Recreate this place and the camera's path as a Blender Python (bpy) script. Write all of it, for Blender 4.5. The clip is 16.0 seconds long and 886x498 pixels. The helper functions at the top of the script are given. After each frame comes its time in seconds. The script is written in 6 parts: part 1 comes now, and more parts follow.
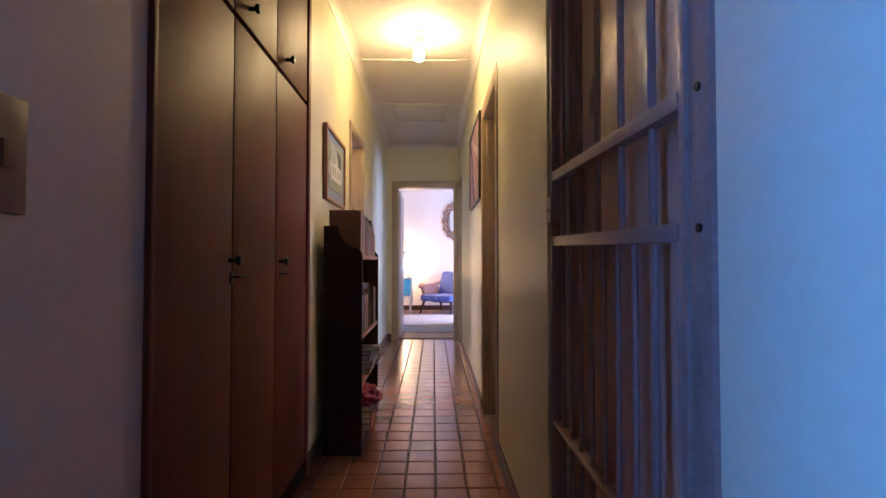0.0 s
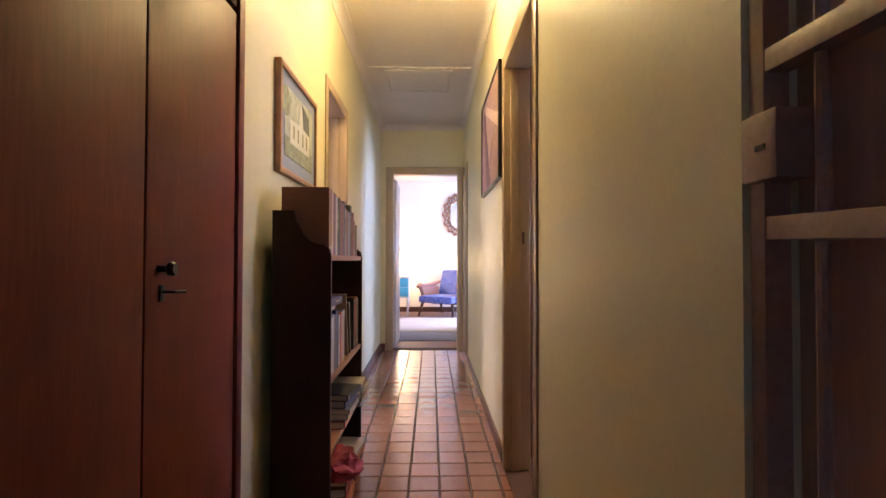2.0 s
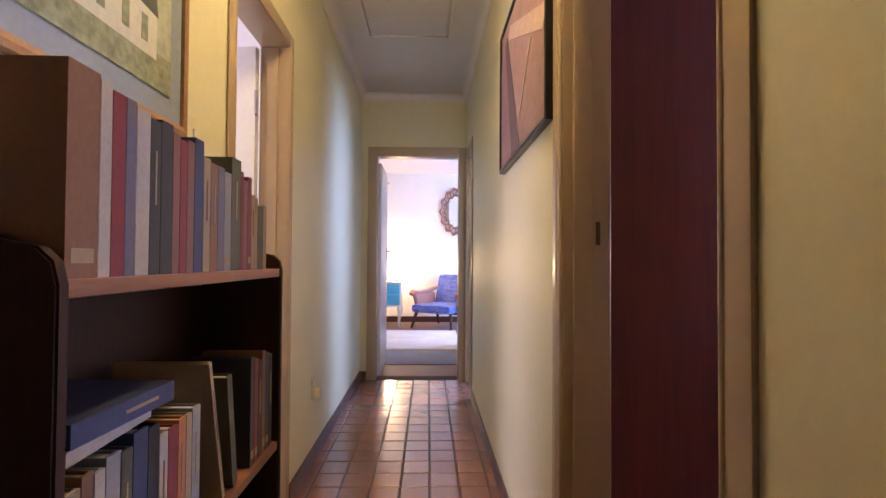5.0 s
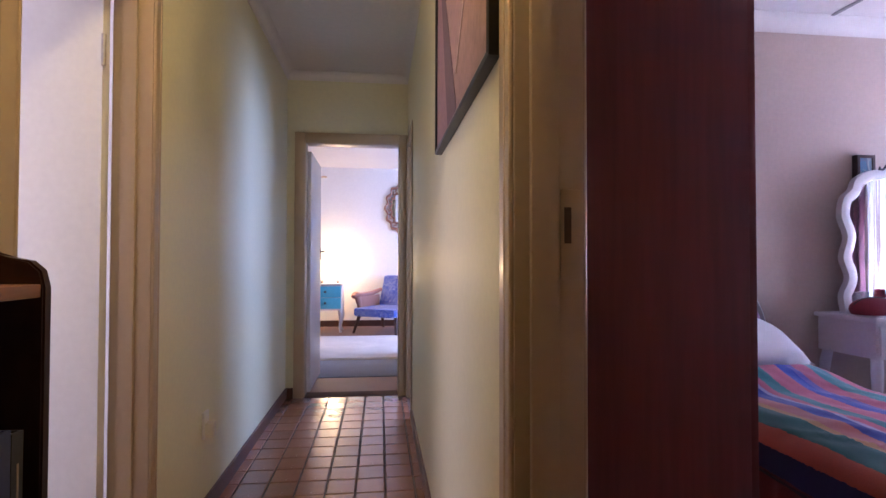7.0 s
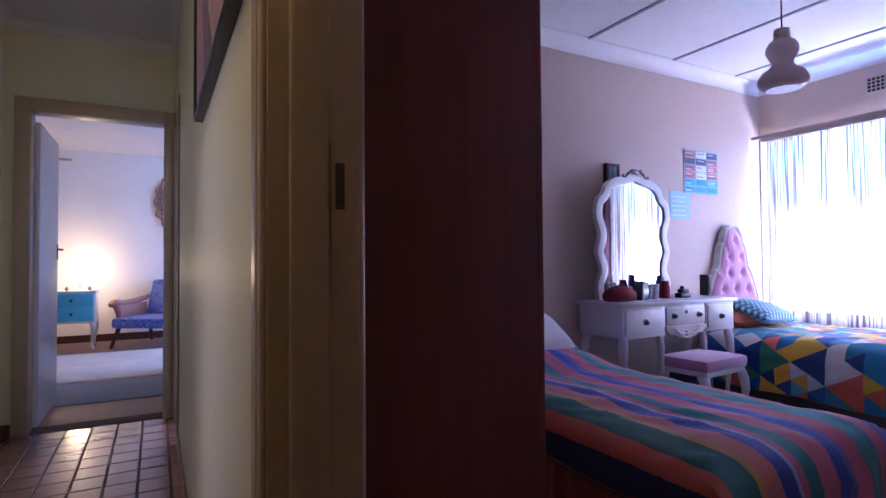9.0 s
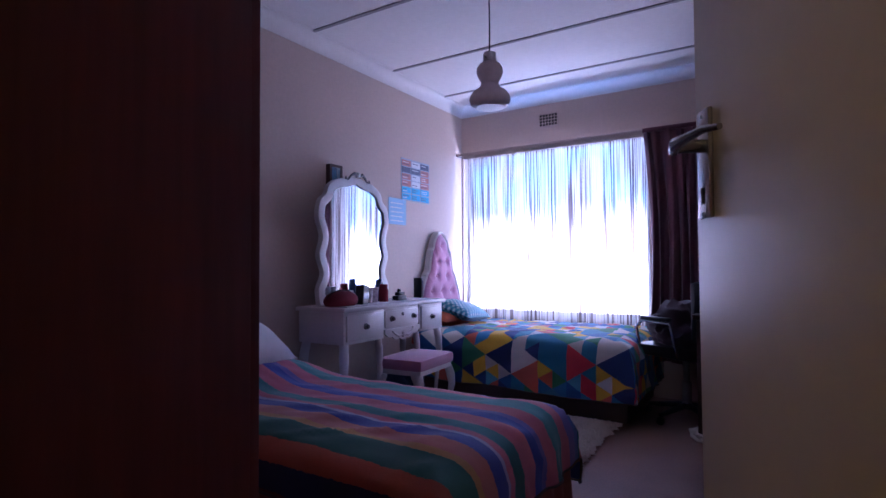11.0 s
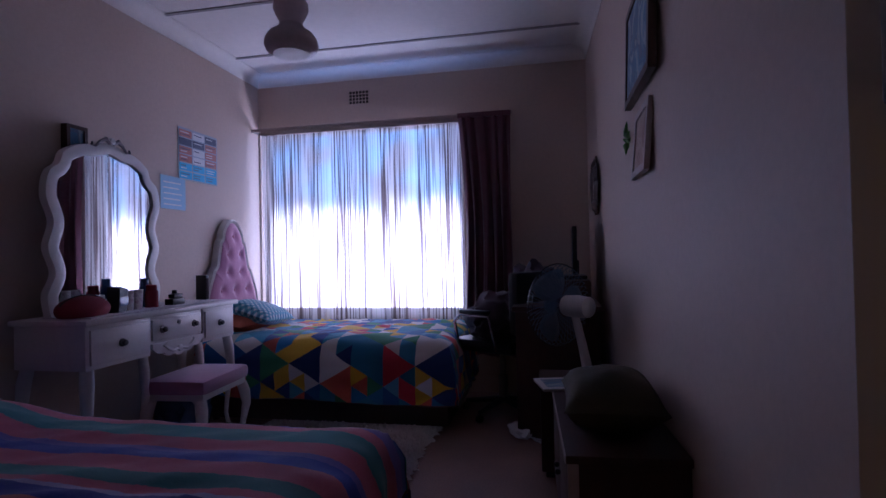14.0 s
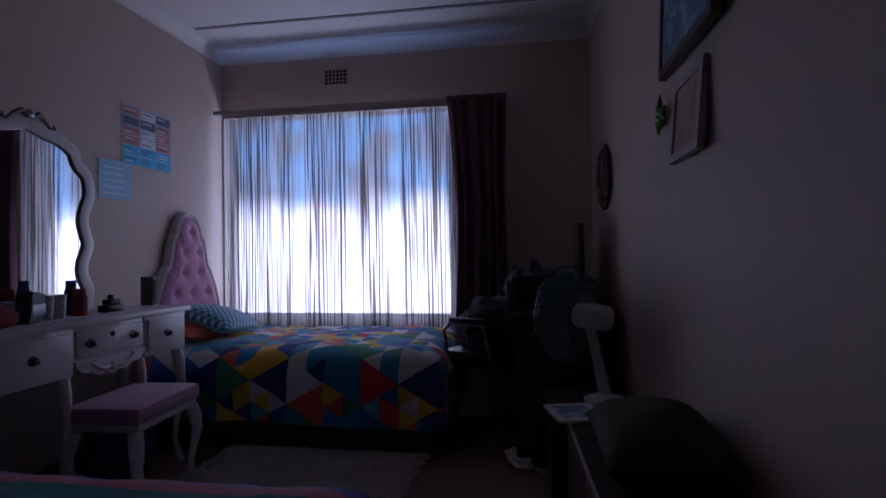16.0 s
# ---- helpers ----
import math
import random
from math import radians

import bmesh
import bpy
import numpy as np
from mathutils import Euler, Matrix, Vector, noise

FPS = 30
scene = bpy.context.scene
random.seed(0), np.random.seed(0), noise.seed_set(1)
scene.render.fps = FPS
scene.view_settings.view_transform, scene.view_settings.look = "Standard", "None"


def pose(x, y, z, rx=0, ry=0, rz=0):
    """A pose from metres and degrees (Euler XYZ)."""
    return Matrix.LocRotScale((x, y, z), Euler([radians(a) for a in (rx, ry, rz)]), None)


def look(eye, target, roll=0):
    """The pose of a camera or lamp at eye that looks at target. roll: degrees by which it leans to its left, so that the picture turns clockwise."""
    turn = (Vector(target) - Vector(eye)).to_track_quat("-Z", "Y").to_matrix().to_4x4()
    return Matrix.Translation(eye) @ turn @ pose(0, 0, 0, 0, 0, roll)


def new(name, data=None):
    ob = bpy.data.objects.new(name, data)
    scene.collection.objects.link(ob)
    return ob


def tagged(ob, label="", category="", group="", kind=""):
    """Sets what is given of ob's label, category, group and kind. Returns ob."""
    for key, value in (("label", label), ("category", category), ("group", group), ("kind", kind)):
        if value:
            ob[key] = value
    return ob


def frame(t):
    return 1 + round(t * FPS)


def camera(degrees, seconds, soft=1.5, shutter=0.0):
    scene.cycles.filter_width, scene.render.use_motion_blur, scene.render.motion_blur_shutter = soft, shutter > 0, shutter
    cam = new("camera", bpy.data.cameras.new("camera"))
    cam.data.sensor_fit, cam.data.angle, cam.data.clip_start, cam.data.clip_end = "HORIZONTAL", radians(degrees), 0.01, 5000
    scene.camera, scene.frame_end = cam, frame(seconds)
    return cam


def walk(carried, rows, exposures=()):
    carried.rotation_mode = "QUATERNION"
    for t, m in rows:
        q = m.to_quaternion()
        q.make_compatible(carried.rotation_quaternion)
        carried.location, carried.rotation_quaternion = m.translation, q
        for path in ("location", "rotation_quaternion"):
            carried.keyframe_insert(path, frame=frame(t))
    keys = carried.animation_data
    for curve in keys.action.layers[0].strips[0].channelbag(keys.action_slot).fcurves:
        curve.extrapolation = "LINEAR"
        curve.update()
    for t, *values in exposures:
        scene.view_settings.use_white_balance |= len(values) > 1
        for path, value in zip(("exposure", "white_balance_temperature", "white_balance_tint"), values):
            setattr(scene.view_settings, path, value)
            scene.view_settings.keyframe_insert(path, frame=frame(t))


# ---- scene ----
cam = camera(79.48, 16.0)
# seconds, x, y, z, yaw, pitch, roll
ROWS = [
    (0.0, 0.150, -0.009, 1.008, -1.04, 1.59, -0.02),
    (0.5, 0.137, 0.208, 1.015, -1.24, 1.28, -0.18),
    (1.0, 0.100, 0.456, 1.029, -1.16, 1.27, -0.12),
    (1.5, 0.105, 0.720, 1.037, -1.17, 1.24, -0.12),
    (2.0, 0.121, 0.966, 1.038, -1.25, 1.19, -0.13),
    (2.5, 0.089, 1.221, 1.038, -1.23, 1.33, -0.12),
    (3.0, 0.092, 1.423, 1.038, -1.18, 1.30, -0.21),
    (3.5, 0.135, 1.655, 1.050, -1.21, 1.27, -0.11),
    (4.0, 0.140, 1.867, 1.046, -1.19, 1.31, -0.27),
    (4.2, 0.131, 1.956, 1.051, -1.34, 1.41, -0.59),
    (6.3, 0.202, 2.628, 1.097, -2.25, 1.01, 0.31),
    (6.5, 0.212, 2.665, 1.089, -3.41, 1.18, -0.54),
    (7.0, 0.273, 2.778, 1.092, -6.74, 1.20, -0.10),
    (7.5, 0.300, 2.863, 1.086, -9.86, 1.19, -0.07),
    (8.0, 0.322, 2.922, 1.072, -15.02, 1.23, 0.09),
    (8.5, 0.354, 2.954, 1.054, -21.51, 1.34, 0.17),
    (9.0, 0.373, 2.964, 1.051, -28.33, 1.44, 0.45),
    (9.5, 0.384, 2.986, 1.046, -35.12, 1.34, 0.53),
    (10.0, 0.435, 3.029, 1.046, -42.03, 1.19, 0.71),
    (10.2, 0.452, 3.043, 1.044, -45.31, 1.41, 0.51),
    (12.3, 0.655, 3.263, 1.044, -72.34, 0.88, 1.19),
    (12.5, 0.691, 3.268, 1.040, -73.54, 0.82, 1.27),
    (13.0, 0.774, 3.275, 1.033, -75.62, 0.82, 1.35),
    (13.5, 0.843, 3.289, 1.029, -76.89, 0.79, 1.28),
    (14.0, 0.922, 3.338, 1.036, -78.59, 0.76, 1.20),
    (14.5, 1.005, 3.380, 1.037, -80.08, 0.72, 1.09),
    (15.0, 1.086, 3.410, 1.032, -80.84, 0.79, 0.97),
    (15.5, 1.226, 3.438, 1.039, -80.78, 0.76, 0.93),
    (16.0, 1.335, 3.472, 1.040, -80.86, 0.65, 0.81),
]
EXPOSURES = [
    (0.0, 0.62, 5600, 26), (0.5, 0.96, 5500, 26), (1.5, 1.08, 5850, 21), (2.5, 1.08, 5850, 20), (4.0, 0.92, 5780, 21), (6.5, 0.57, 5330, 23), (8.0, 0.08, 5150, 25), (9.0, -0.36, 4830, 26),
    (10.0, -0.88, 4750, 26), (12.3, -1.52, 5030, 29), (13.0, -1.84, 5060, 29), (14.0, -2.32, 5090, 27), (15.0, -2.8, 5080, 22), (16.0, -3.2, 5120, 19),
]
walk(cam, [(t, pose(x, y, z, 90 + pitch, roll, yaw)) for t, x, y, z, yaw, pitch, roll in ROWS], EXPOSURES)

# ---- world and lights ----
world = bpy.data.worlds.new("world")
scene.world = world
world.use_nodes = True
wn = world.node_tree
sky = wn.nodes.new("ShaderNodeTexSky")
sky.sky_type, sky.sun_disc = "NISHITA", False
sky.sun_elevation, sky.sun_rotation = radians(55), radians(70)
wn.nodes["Background"].inputs["Strength"].default_value = 0.08
wn.links.new(sky.outputs[0], wn.nodes["Background"].inputs["Color"])

sun_data = bpy.data.lights.new("sun", "SUN")
sun_data.energy, sun_data.angle, sun_data.color = 3.0, radians(0.5), (1.0, 0.95, 0.86)
sun = new("sun", sun_data)
sun.matrix_world = look((9, 8, 14), (6, 5, 0))


def area_lamp(name, eye, target, wide, high, watts, color):
    data = bpy.data.lights.new(name, "AREA")
    data.shape, data.size, data.size_y, data.energy, data.color = "RECTANGLE", wide, high, watts, color
    ob = new(name, data)
    ob.matrix_world = look(eye, target)
    return ob


def point_lamp(name, place, watts, color, radius):
    data = bpy.data.lights.new(name, "POINT")
    data.energy, data.color, data.shadow_soft_size = watts, color, radius
    ob = new(name, data)
    ob.location = place
    return ob


DAY = (0.52, 0.66, 1.0)
GLOW = (1.0, 0.70, 0.26)
# skylight thrown up behind the bedroom's curtain
up_lamp = area_lamp("window_light_up", (4.955, 4.83, 0.66), (4.955, 4.83, 2.5), 0.07, 1.6, 11, (0.40, 0.58, 1.0))
up_lamp.matrix_world = pose(4.955, 4.83, 0.66, 180, 0, 0)
up_lamp.data.spread = radians(60)
# daylight at the entrance, the bathroom, the room across and the far room
area_lamp("entrance_light", (-1.30, -1.30, 1.2), (0.5, 0.45, 1.1), 0.4, 2.0, 205, (0.10, 0.34, 1.0))
area_lamp("side_room_light", (-3.05, 3.85, 1.5), (0.5, 4.35, 1.2), 1.3, 1.2, 31, (0.95, 0.80, 0.86))
area_lamp("bath_window_light", (2.45, 8.25, 1.6), (-0.4, 6.4, 1.1), 0.9, 1.0, 80, DAY)
area_lamp("far_window_light", (2.95, 10.2, 1.5), (0, 9.8, 0.9), 1.5, 1.3, 62, DAY)
# lit lamps
point_lamp("hall_lamp_light", (0.05, 3.63, 2.49), 31, GLOW, 0.08)
point_lamp("table_lamp_light", (-0.47, 11.24, 0.98), 40, (1.0, 0.62, 0.24), 0.07)


# ---- materials ----
def material(name, color, rough=0.6, metal=0.0, vary=0.12, scale=3.0, grain=60.0, bump=0.08, stretch=(1, 1, 1), spread=0.0, coat=0.0, sheen=0.0, spec=0.5):
    """A surface with broad stains and fine grain; spread varies it from piece to piece."""
    m = bpy.data.materials.new(name)
    m.use_nodes = True
    nt = m.node_tree
    b = nt.nodes["Principled BSDF"]
    b.inputs["Roughness"].default_value, b.inputs["Metallic"].default_value = rough, metal
    b.inputs["Coat Weight"].default_value = coat
    b.inputs["Coat Roughness"].default_value = 0.15
    b.inputs["Sheen Weight"].default_value = sheen
    b.inputs["Specular IOR Level"].default_value = spec
    co = nt.nodes.new("ShaderNodeTexCoord")
    mp = nt.nodes.new("ShaderNodeMapping")
    mp.inputs["Scale"].default_value = stretch
    nt.links.new(co.outputs["Object"], mp.inputs["Vector"])
    n1, n2 = nt.nodes.new("ShaderNodeTexNoise"), nt.nodes.new("ShaderNodeTexNoise")
    for n, s in ((n1, scale), (n2, grain)):
        n.inputs["Scale"].default_value, n.inputs["Detail"].default_value = s, 5.0
        nt.links.new(mp.outputs[0], n.inputs["Vector"])
    total = nt.nodes.new("ShaderNodeMath")
    total.operation = "ADD"
    nt.links.new(n1.outputs["Fac"], total.inputs[0])
    nt.links.new(n2.outputs["Fac"], total.inputs[1])
    last = total
    if spread:
        info = nt.nodes.new("ShaderNodeObjectInfo")
        mul = nt.nodes.new("ShaderNodeMath")
        mul.operation = "MULTIPLY_ADD"
        mul.inputs[1].default_value = spread
        nt.links.new(info.outputs["Random"], mul.inputs[0])
        nt.links.new(total.outputs[0], mul.inputs[2])
        last = mul
    rng = nt.nodes.new("ShaderNodeMapRange")
    rng.inputs["From Min"].default_value, rng.inputs["From Max"].default_value = 0.6, 1.4 + spread
    rng.inputs["To Min"].default_value, rng.inputs["To Max"].default_value = 1 - vary, 1 + vary
    nt.links.new(last.outputs[0], rng.inputs["Value"])
    mix = nt.nodes.new("ShaderNodeVectorMath")
    mix.operation = "SCALE"
    mix.inputs[0].default_value = color
    nt.links.new(rng.outputs[0], mix.inputs["Scale"])
    nt.links.new(mix.outputs[0], b.inputs["Base Color"])
    rr = nt.nodes.new("ShaderNodeMapRange")
    rr.inputs["To Min"].default_value, rr.inputs["To Max"].default_value = max(0.03, rough - 0.1), min(1.0, rough + 0.1)
    nt.links.new(n1.outputs["Fac"], rr.inputs["Value"])
    nt.links.new(rr.outputs[0], b.inputs["Roughness"])
    if bump:
        bp = nt.nodes.new("ShaderNodeBump")
        bp.inputs["Strength"].default_value, bp.inputs["Distance"].default_value = bump, 0.004
        nt.links.new(n2.outputs["Fac"], bp.inputs["Height"])
        nt.links.new(bp.outputs[0], b.inputs["Normal"])
    return m


def glowing(name, color, strength):
    m = bpy.data.materials.new(name)
    m.use_nodes = True
    b = m.node_tree.nodes["Principled BSDF"]
    b.inputs["Base Color"].default_value = (*color, 1)
    b.inputs["Emission Color"].default_value = (*color, 1)
    b.inputs["Emission Strength"].default_value = strength
    return m


def ramp_pattern(name, colors, pick, rough=0.85, starts=None):
    """Printed cloth: pick(nt) gives a socket from 0 to 1 that chooses among the colours, in equal steps or from the starts given."""
    m = material(name, (1, 1, 1), rough, vary=0.12, grain=220, bump=0.25, sheen=0.2)
    nt = m.node_tree
    b = nt.nodes["Principled BSDF"]
    ramp = nt.nodes.new("ShaderNodeValToRGB")
    ramp.color_ramp.interpolation = "CONSTANT"
    el = ramp.color_ramp.elements
    while len(el) < len(colors):
        el.new(0.5)
    for i, c in enumerate(colors):
        el[i].position = starts[i] if starts else i / len(colors)
        el[i].color = (*c, 1)
    nt.links.new(pick(nt), ramp.inputs["Fac"])
    mul = nt.nodes.new("ShaderNodeMix")
    mul.data_type, mul.blend_type = "RGBA", "MULTIPLY"
    mul.inputs["Factor"].default_value = 1.0
    old = b.inputs["Base Color"].links[0].from_socket
    nt.links.new(ramp.outputs["Color"], mul.inputs["A"])
    nt.links.new(old, mul.inputs["B"])
    nt.links.new(mul.outputs["Result"], b.inputs["Base Color"])
    return m


def math_node(nt, op, a, b=None, c=None):
    n = nt.nodes.new("ShaderNodeMath")
    n.operation = op
    for i, v in enumerate((a, b, c)):
        if v is None:
            continue
        if isinstance(v, (int, float)):
            n.inputs[i].default_value = v
        else:
            nt.links.new(v, n.inputs[i])
    return n.outputs[0]


def split_axes(nt, kind="Object"):
    co = nt.nodes.new("ShaderNodeTexCoord")
    sp = nt.nodes.new("ShaderNodeSeparateXYZ")
    nt.links.new(co.outputs[kind], sp.inputs[0])
    return sp.outputs


def uv_axes(nt):
    uv = nt.nodes.new("ShaderNodeUVMap")
    uv.uv_map = "cloth"
    sp = nt.nodes.new("ShaderNodeSeparateXYZ")
    nt.links.new(uv.outputs[0], sp.inputs[0])
    return sp.outputs


def pick_stripes(nt):
    o = uv_axes(nt)
    co = nt.nodes.new("ShaderNodeTexCoord")
    n = nt.nodes.new("ShaderNodeTexNoise")
    n.inputs["Scale"].default_value = 70
    nt.links.new(co.outputs["Object"], n.inputs["Vector"])
    wob = math_node(nt, "MULTIPLY_ADD", n.outputs["Fac"], 0.008, -0.004)
    return math_node(nt, "ADD", math_node(nt, "MULTIPLY_ADD", o[0], 1 / 1.5, 0.22 / 1.5), wob)


def pick_patches(nt):
    """Patchwork of large triangles, some of them pieced from smaller ones."""
    o = uv_axes(nt)

    def triangles(side, seed):
        v = math_node(nt, "MULTIPLY", o[1], 1.1547 / side)
        u = math_node(nt, "SUBTRACT", math_node(nt, "MULTIPLY", o[0], 1 / side), math_node(nt, "MULTIPLY", v, 0.5))
        u, v = math_node(nt, "ADD", u, 50.0 + seed), math_node(nt, "ADD", v, 50.0)
        tri = math_node(nt, "GREATER_THAN", math_node(nt, "ADD", math_node(nt, "FRACT", u), math_node(nt, "FRACT", v)), 1.0)
        cmb = nt.nodes.new("ShaderNodeCombineXYZ")
        nt.links.new(math_node(nt, "FLOOR", u), cmb.inputs[0]); nt.links.new(math_node(nt, "FLOOR", v), cmb.inputs[1]); nt.links.new(tri, cmb.inputs[2])
        w = nt.nodes.new("ShaderNodeTexWhiteNoise")
        nt.links.new(cmb.outputs[0], w.inputs["Vector"])
        sp = nt.nodes.new("ShaderNodeSeparateColor")
        nt.links.new(w.outputs["Color"], sp.inputs[0])
        return w.outputs["Value"], sp.outputs[1]

    big, pick = triangles(0.23, 0.0)
    small, _ = triangles(0.115, 0.0)
    return math_node(nt, "ADD", math_node(nt, "MULTIPLY", big, math_node(nt, "LESS_THAN", pick, 0.36)), math_node(nt, "MULTIPLY", small, math_node(nt, "GREATER_THAN", pick, 0.36)))


def pick_blotches(nt, scale=26.0):
    co = nt.nodes.new("ShaderNodeTexCoord")
    n = nt.nodes.new("ShaderNodeTexNoise")
    n.inputs["Scale"].default_value, n.inputs["Distortion"].default_value = scale, 1.6
    nt.links.new(co.outputs["Object"], n.inputs["Vector"])
    return math_node(nt, "FRACT", math_node(nt, "MULTIPLY", n.outputs["Fac"], 4.0))


def pick_checks(nt):
    o = split_axes(nt)
    a = math_node(nt, "FRACT", math_node(nt, "MULTIPLY", math_node(nt, "ADD", o[0], o[1]), 22.0))
    b = math_node(nt, "FRACT", math_node(nt, "MULTIPLY", math_node(nt, "SUBTRACT", o[0], o[1]), 22.0))
    return math_node(nt, "MULTIPLY", math_node(nt, "ADD", math_node(nt, "GREATER_THAN", a, 0.5), math_node(nt, "GREATER_THAN", b, 0.5)), 0.45)


def opal_material(name, color):
    """Milky glass that scatters part of the light through itself."""
    m = material(name, color, 0.3, vary=0.08, coat=0.3)
    nt = m.node_tree
    b, out = nt.nodes["Principled BSDF"], nt.nodes["Material Output"]
    tl, mx = nt.nodes.new("ShaderNodeBsdfTranslucent"), nt.nodes.new("ShaderNodeMixShader")
    nt.links.new(b.inputs["Base Color"].links[0].from_socket, tl.inputs["Color"])
    mx.inputs[0].default_value = 0.5
    nt.links.new(b.outputs[0], mx.inputs[1]); nt.links.new(tl.outputs[0], mx.inputs[2])
    nt.links.new(mx.outputs[0], out.inputs["Surface"])
    return m


hall_paint = material("hall_paint", (0.73, 0.69, 0.47), 0.5, vary=0.05, scale=1.6, grain=45, bump=0.12)
room_paint = material("room_paint", (0.56, 0.44, 0.365), 0.6, vary=0.06, scale=1.6, grain=45, bump=0.15)
# cream pushed to pinkish beige: warm light in the colour, against blue bounce
entrance_warm_tint = material("entrance_warm_tint", (0.78, 0.53, 0.42), 0.55, vary=0.05, scale=1.6, grain=45, bump=0.12)
white_paint = material("white_paint", (0.78, 0.77, 0.75), 0.6, vary=0.05, scale=1.6, grain=45, bump=0.1)
ceiling_paint = material("ceiling_paint", (0.76, 0.72, 0.68), 0.7, vary=0.05, scale=2.0, grain=30, bump=0.06)
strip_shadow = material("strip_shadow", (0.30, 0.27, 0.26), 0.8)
frame_paint = material("frame_paint", (0.42, 0.315, 0.195), 0.36, vary=0.04, scale=1.2, grain=60, bump=0.04, coat=0.2)
door_paint = material("door_paint", (0.47, 0.385, 0.29), 0.38, vary=0.05, scale=3, grain=30, bump=0.05, spec=0.42)
tile_clay = material("tile_clay", (0.27, 0.112, 0.068), 0.24, vary=0.24, scale=9, grain=70, bump=0.10, spread=0.9, coat=0.35)
grout = material("grout", (0.10, 0.052, 0.038), 0.9, vary=0.2, grain=90, bump=0.3)
skirting_clay = material("skirting_clay", (0.10, 0.04, 0.028), 0.4, vary=0.2, grain=40)
cupboard_wood = material("cupboard_wood", (0.175, 0.042, 0.028), 0.5, vary=0.28, scale=2.0, grain=22, bump=0.05, stretch=(1, 6, 0.5), spec=0.22)
# near-black colour puts the shade into gaps, holes and recesses
recess_shade = material("recess_shade", (0.02, 0.012, 0.01), 0.8)
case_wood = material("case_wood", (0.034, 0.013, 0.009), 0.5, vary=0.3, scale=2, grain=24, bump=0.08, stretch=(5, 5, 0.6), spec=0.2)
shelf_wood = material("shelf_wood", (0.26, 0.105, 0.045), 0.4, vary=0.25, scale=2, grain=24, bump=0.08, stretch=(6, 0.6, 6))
wardrobe_wood = material("wardrobe_wood", (0.15, 0.028, 0.031), 0.45, vary=0.3, scale=1.6, grain=9, bump=0.06, stretch=(7, 7, 0.35))
black_metal = material("black_metal", (0.02, 0.018, 0.018), 0.35, metal=0.6, vary=0.2)
steel = material("steel", (0.42, 0.40, 0.38), 0.35, metal=0.85, vary=0.2, grain=90)
nickel = material("nickel", (0.36, 0.35, 0.36), 0.24, metal=0.9, vary=0.15, grain=90)
chrome = material("chrome", (0.7, 0.7, 0.72), 0.15, metal=1.0, vary=0.08)
panel_brown = material("panel_brown", (0.66, 0.44, 0.32), 0.45, vary=0.2, scale=2, grain=20, stretch=(5, 5, 0.5))
gate_paint = material("gate_paint", (0.37, 0.245, 0.20), 0.45, vary=0.22, scale=6, grain=80, bump=0.12)
brown_door = material("brown_door", (0.27, 0.125, 0.075), 0.45, vary=0.2, scale=2, grain=20, stretch=(5, 5, 0.5))
dull_white = material("dull_white", (0.46, 0.39, 0.37), 0.5, vary=0.1)
white_lacquer = material("white_lacquer", (0.76, 0.72, 0.70), 0.35, vary=0.06, scale=5, grain=50, bump=0.05, coat=0.2)
pink_velvet = material("pink_velvet", (0.48, 0.22, 0.34), 0.9, vary=0.15, grain=160, bump=0.25, sheen=0.5)
pillow_cotton = material("pillow_cotton", (0.76, 0.74, 0.76), 0.9, vary=0.05, grain=240, bump=0.2)
bed_base_cloth = material("bed_base_cloth", (0.10, 0.075, 0.07), 0.9, vary=0.2, grain=200, bump=0.2)
rug_wool = material("rug_wool", (0.80, 0.74, 0.70), 1.0, vary=0.2, grain=120, bump=0.4)
room_floor = material("room_floor", (0.29, 0.17, 0.135), 0.6, vary=0.25, scale=4, grain=110, bump=0.3)
blue_carpet = material("blue_carpet", (0.30, 0.33, 0.42), 0.9, vary=0.15, scale=4, grain=140, bump=0.3)
grey_carpet = material("grey_carpet", (0.26, 0.25, 0.27), 0.95, vary=0.2, scale=4, grain=140, bump=0.4)
dark_cloth = material("dark_cloth", (0.055, 0.03, 0.045), 0.95, vary=0.25, grain=160, bump=0.25, sheen=0.2)
tape_cloth = material("tape_cloth", (0.42, 0.34, 0.31), 0.9, vary=0.2, grain=160, bump=0.3)
rust_cloth = material("rust_cloth", (0.46, 0.11, 0.05), 0.9, vary=0.3, scale=9, grain=180, bump=0.25)
plum_cloth = material("plum_cloth", (0.13, 0.045, 0.065), 0.9, vary=0.25, grain=160, bump=0.25, sheen=0.3)
black_plastic = material("black_plastic", (0.018, 0.018, 0.02), 0.4, vary=0.2)
white_plastic = material("white_plastic", (0.72, 0.70, 0.68), 0.4, vary=0.05)
dark_wood = material("dark_wood", (0.06, 0.026, 0.018), 0.4, vary=0.3, grain=22, stretch=(0.7, 6, 6))
olive_cloth = material("olive_cloth", (0.055, 0.045, 0.022), 0.95, vary=0.25, grain=160, bump=0.3)
paper = material("paper", (0.70, 0.66, 0.58), 0.9, vary=0.1, grain=150)
light_wood = material("light_wood", (0.36, 0.20, 0.10), 0.4, vary=0.2, grain=22, stretch=(6, 0.6, 6))
red_cloth = material("red_cloth", (0.22, 0.015, 0.03), 0.8, vary=0.2, grain=160, bump=0.2)
dark_card = material("dark_card", (0.035, 0.05, 0.06), 0.6, vary=0.15)
blue_glass = material("blue_glass", (0.05, 0.09, 0.18), 0.15, vary=0.1)
cyan_paint = material("cyan_paint", (0.13, 0.50, 0.64), 0.4, vary=0.1)
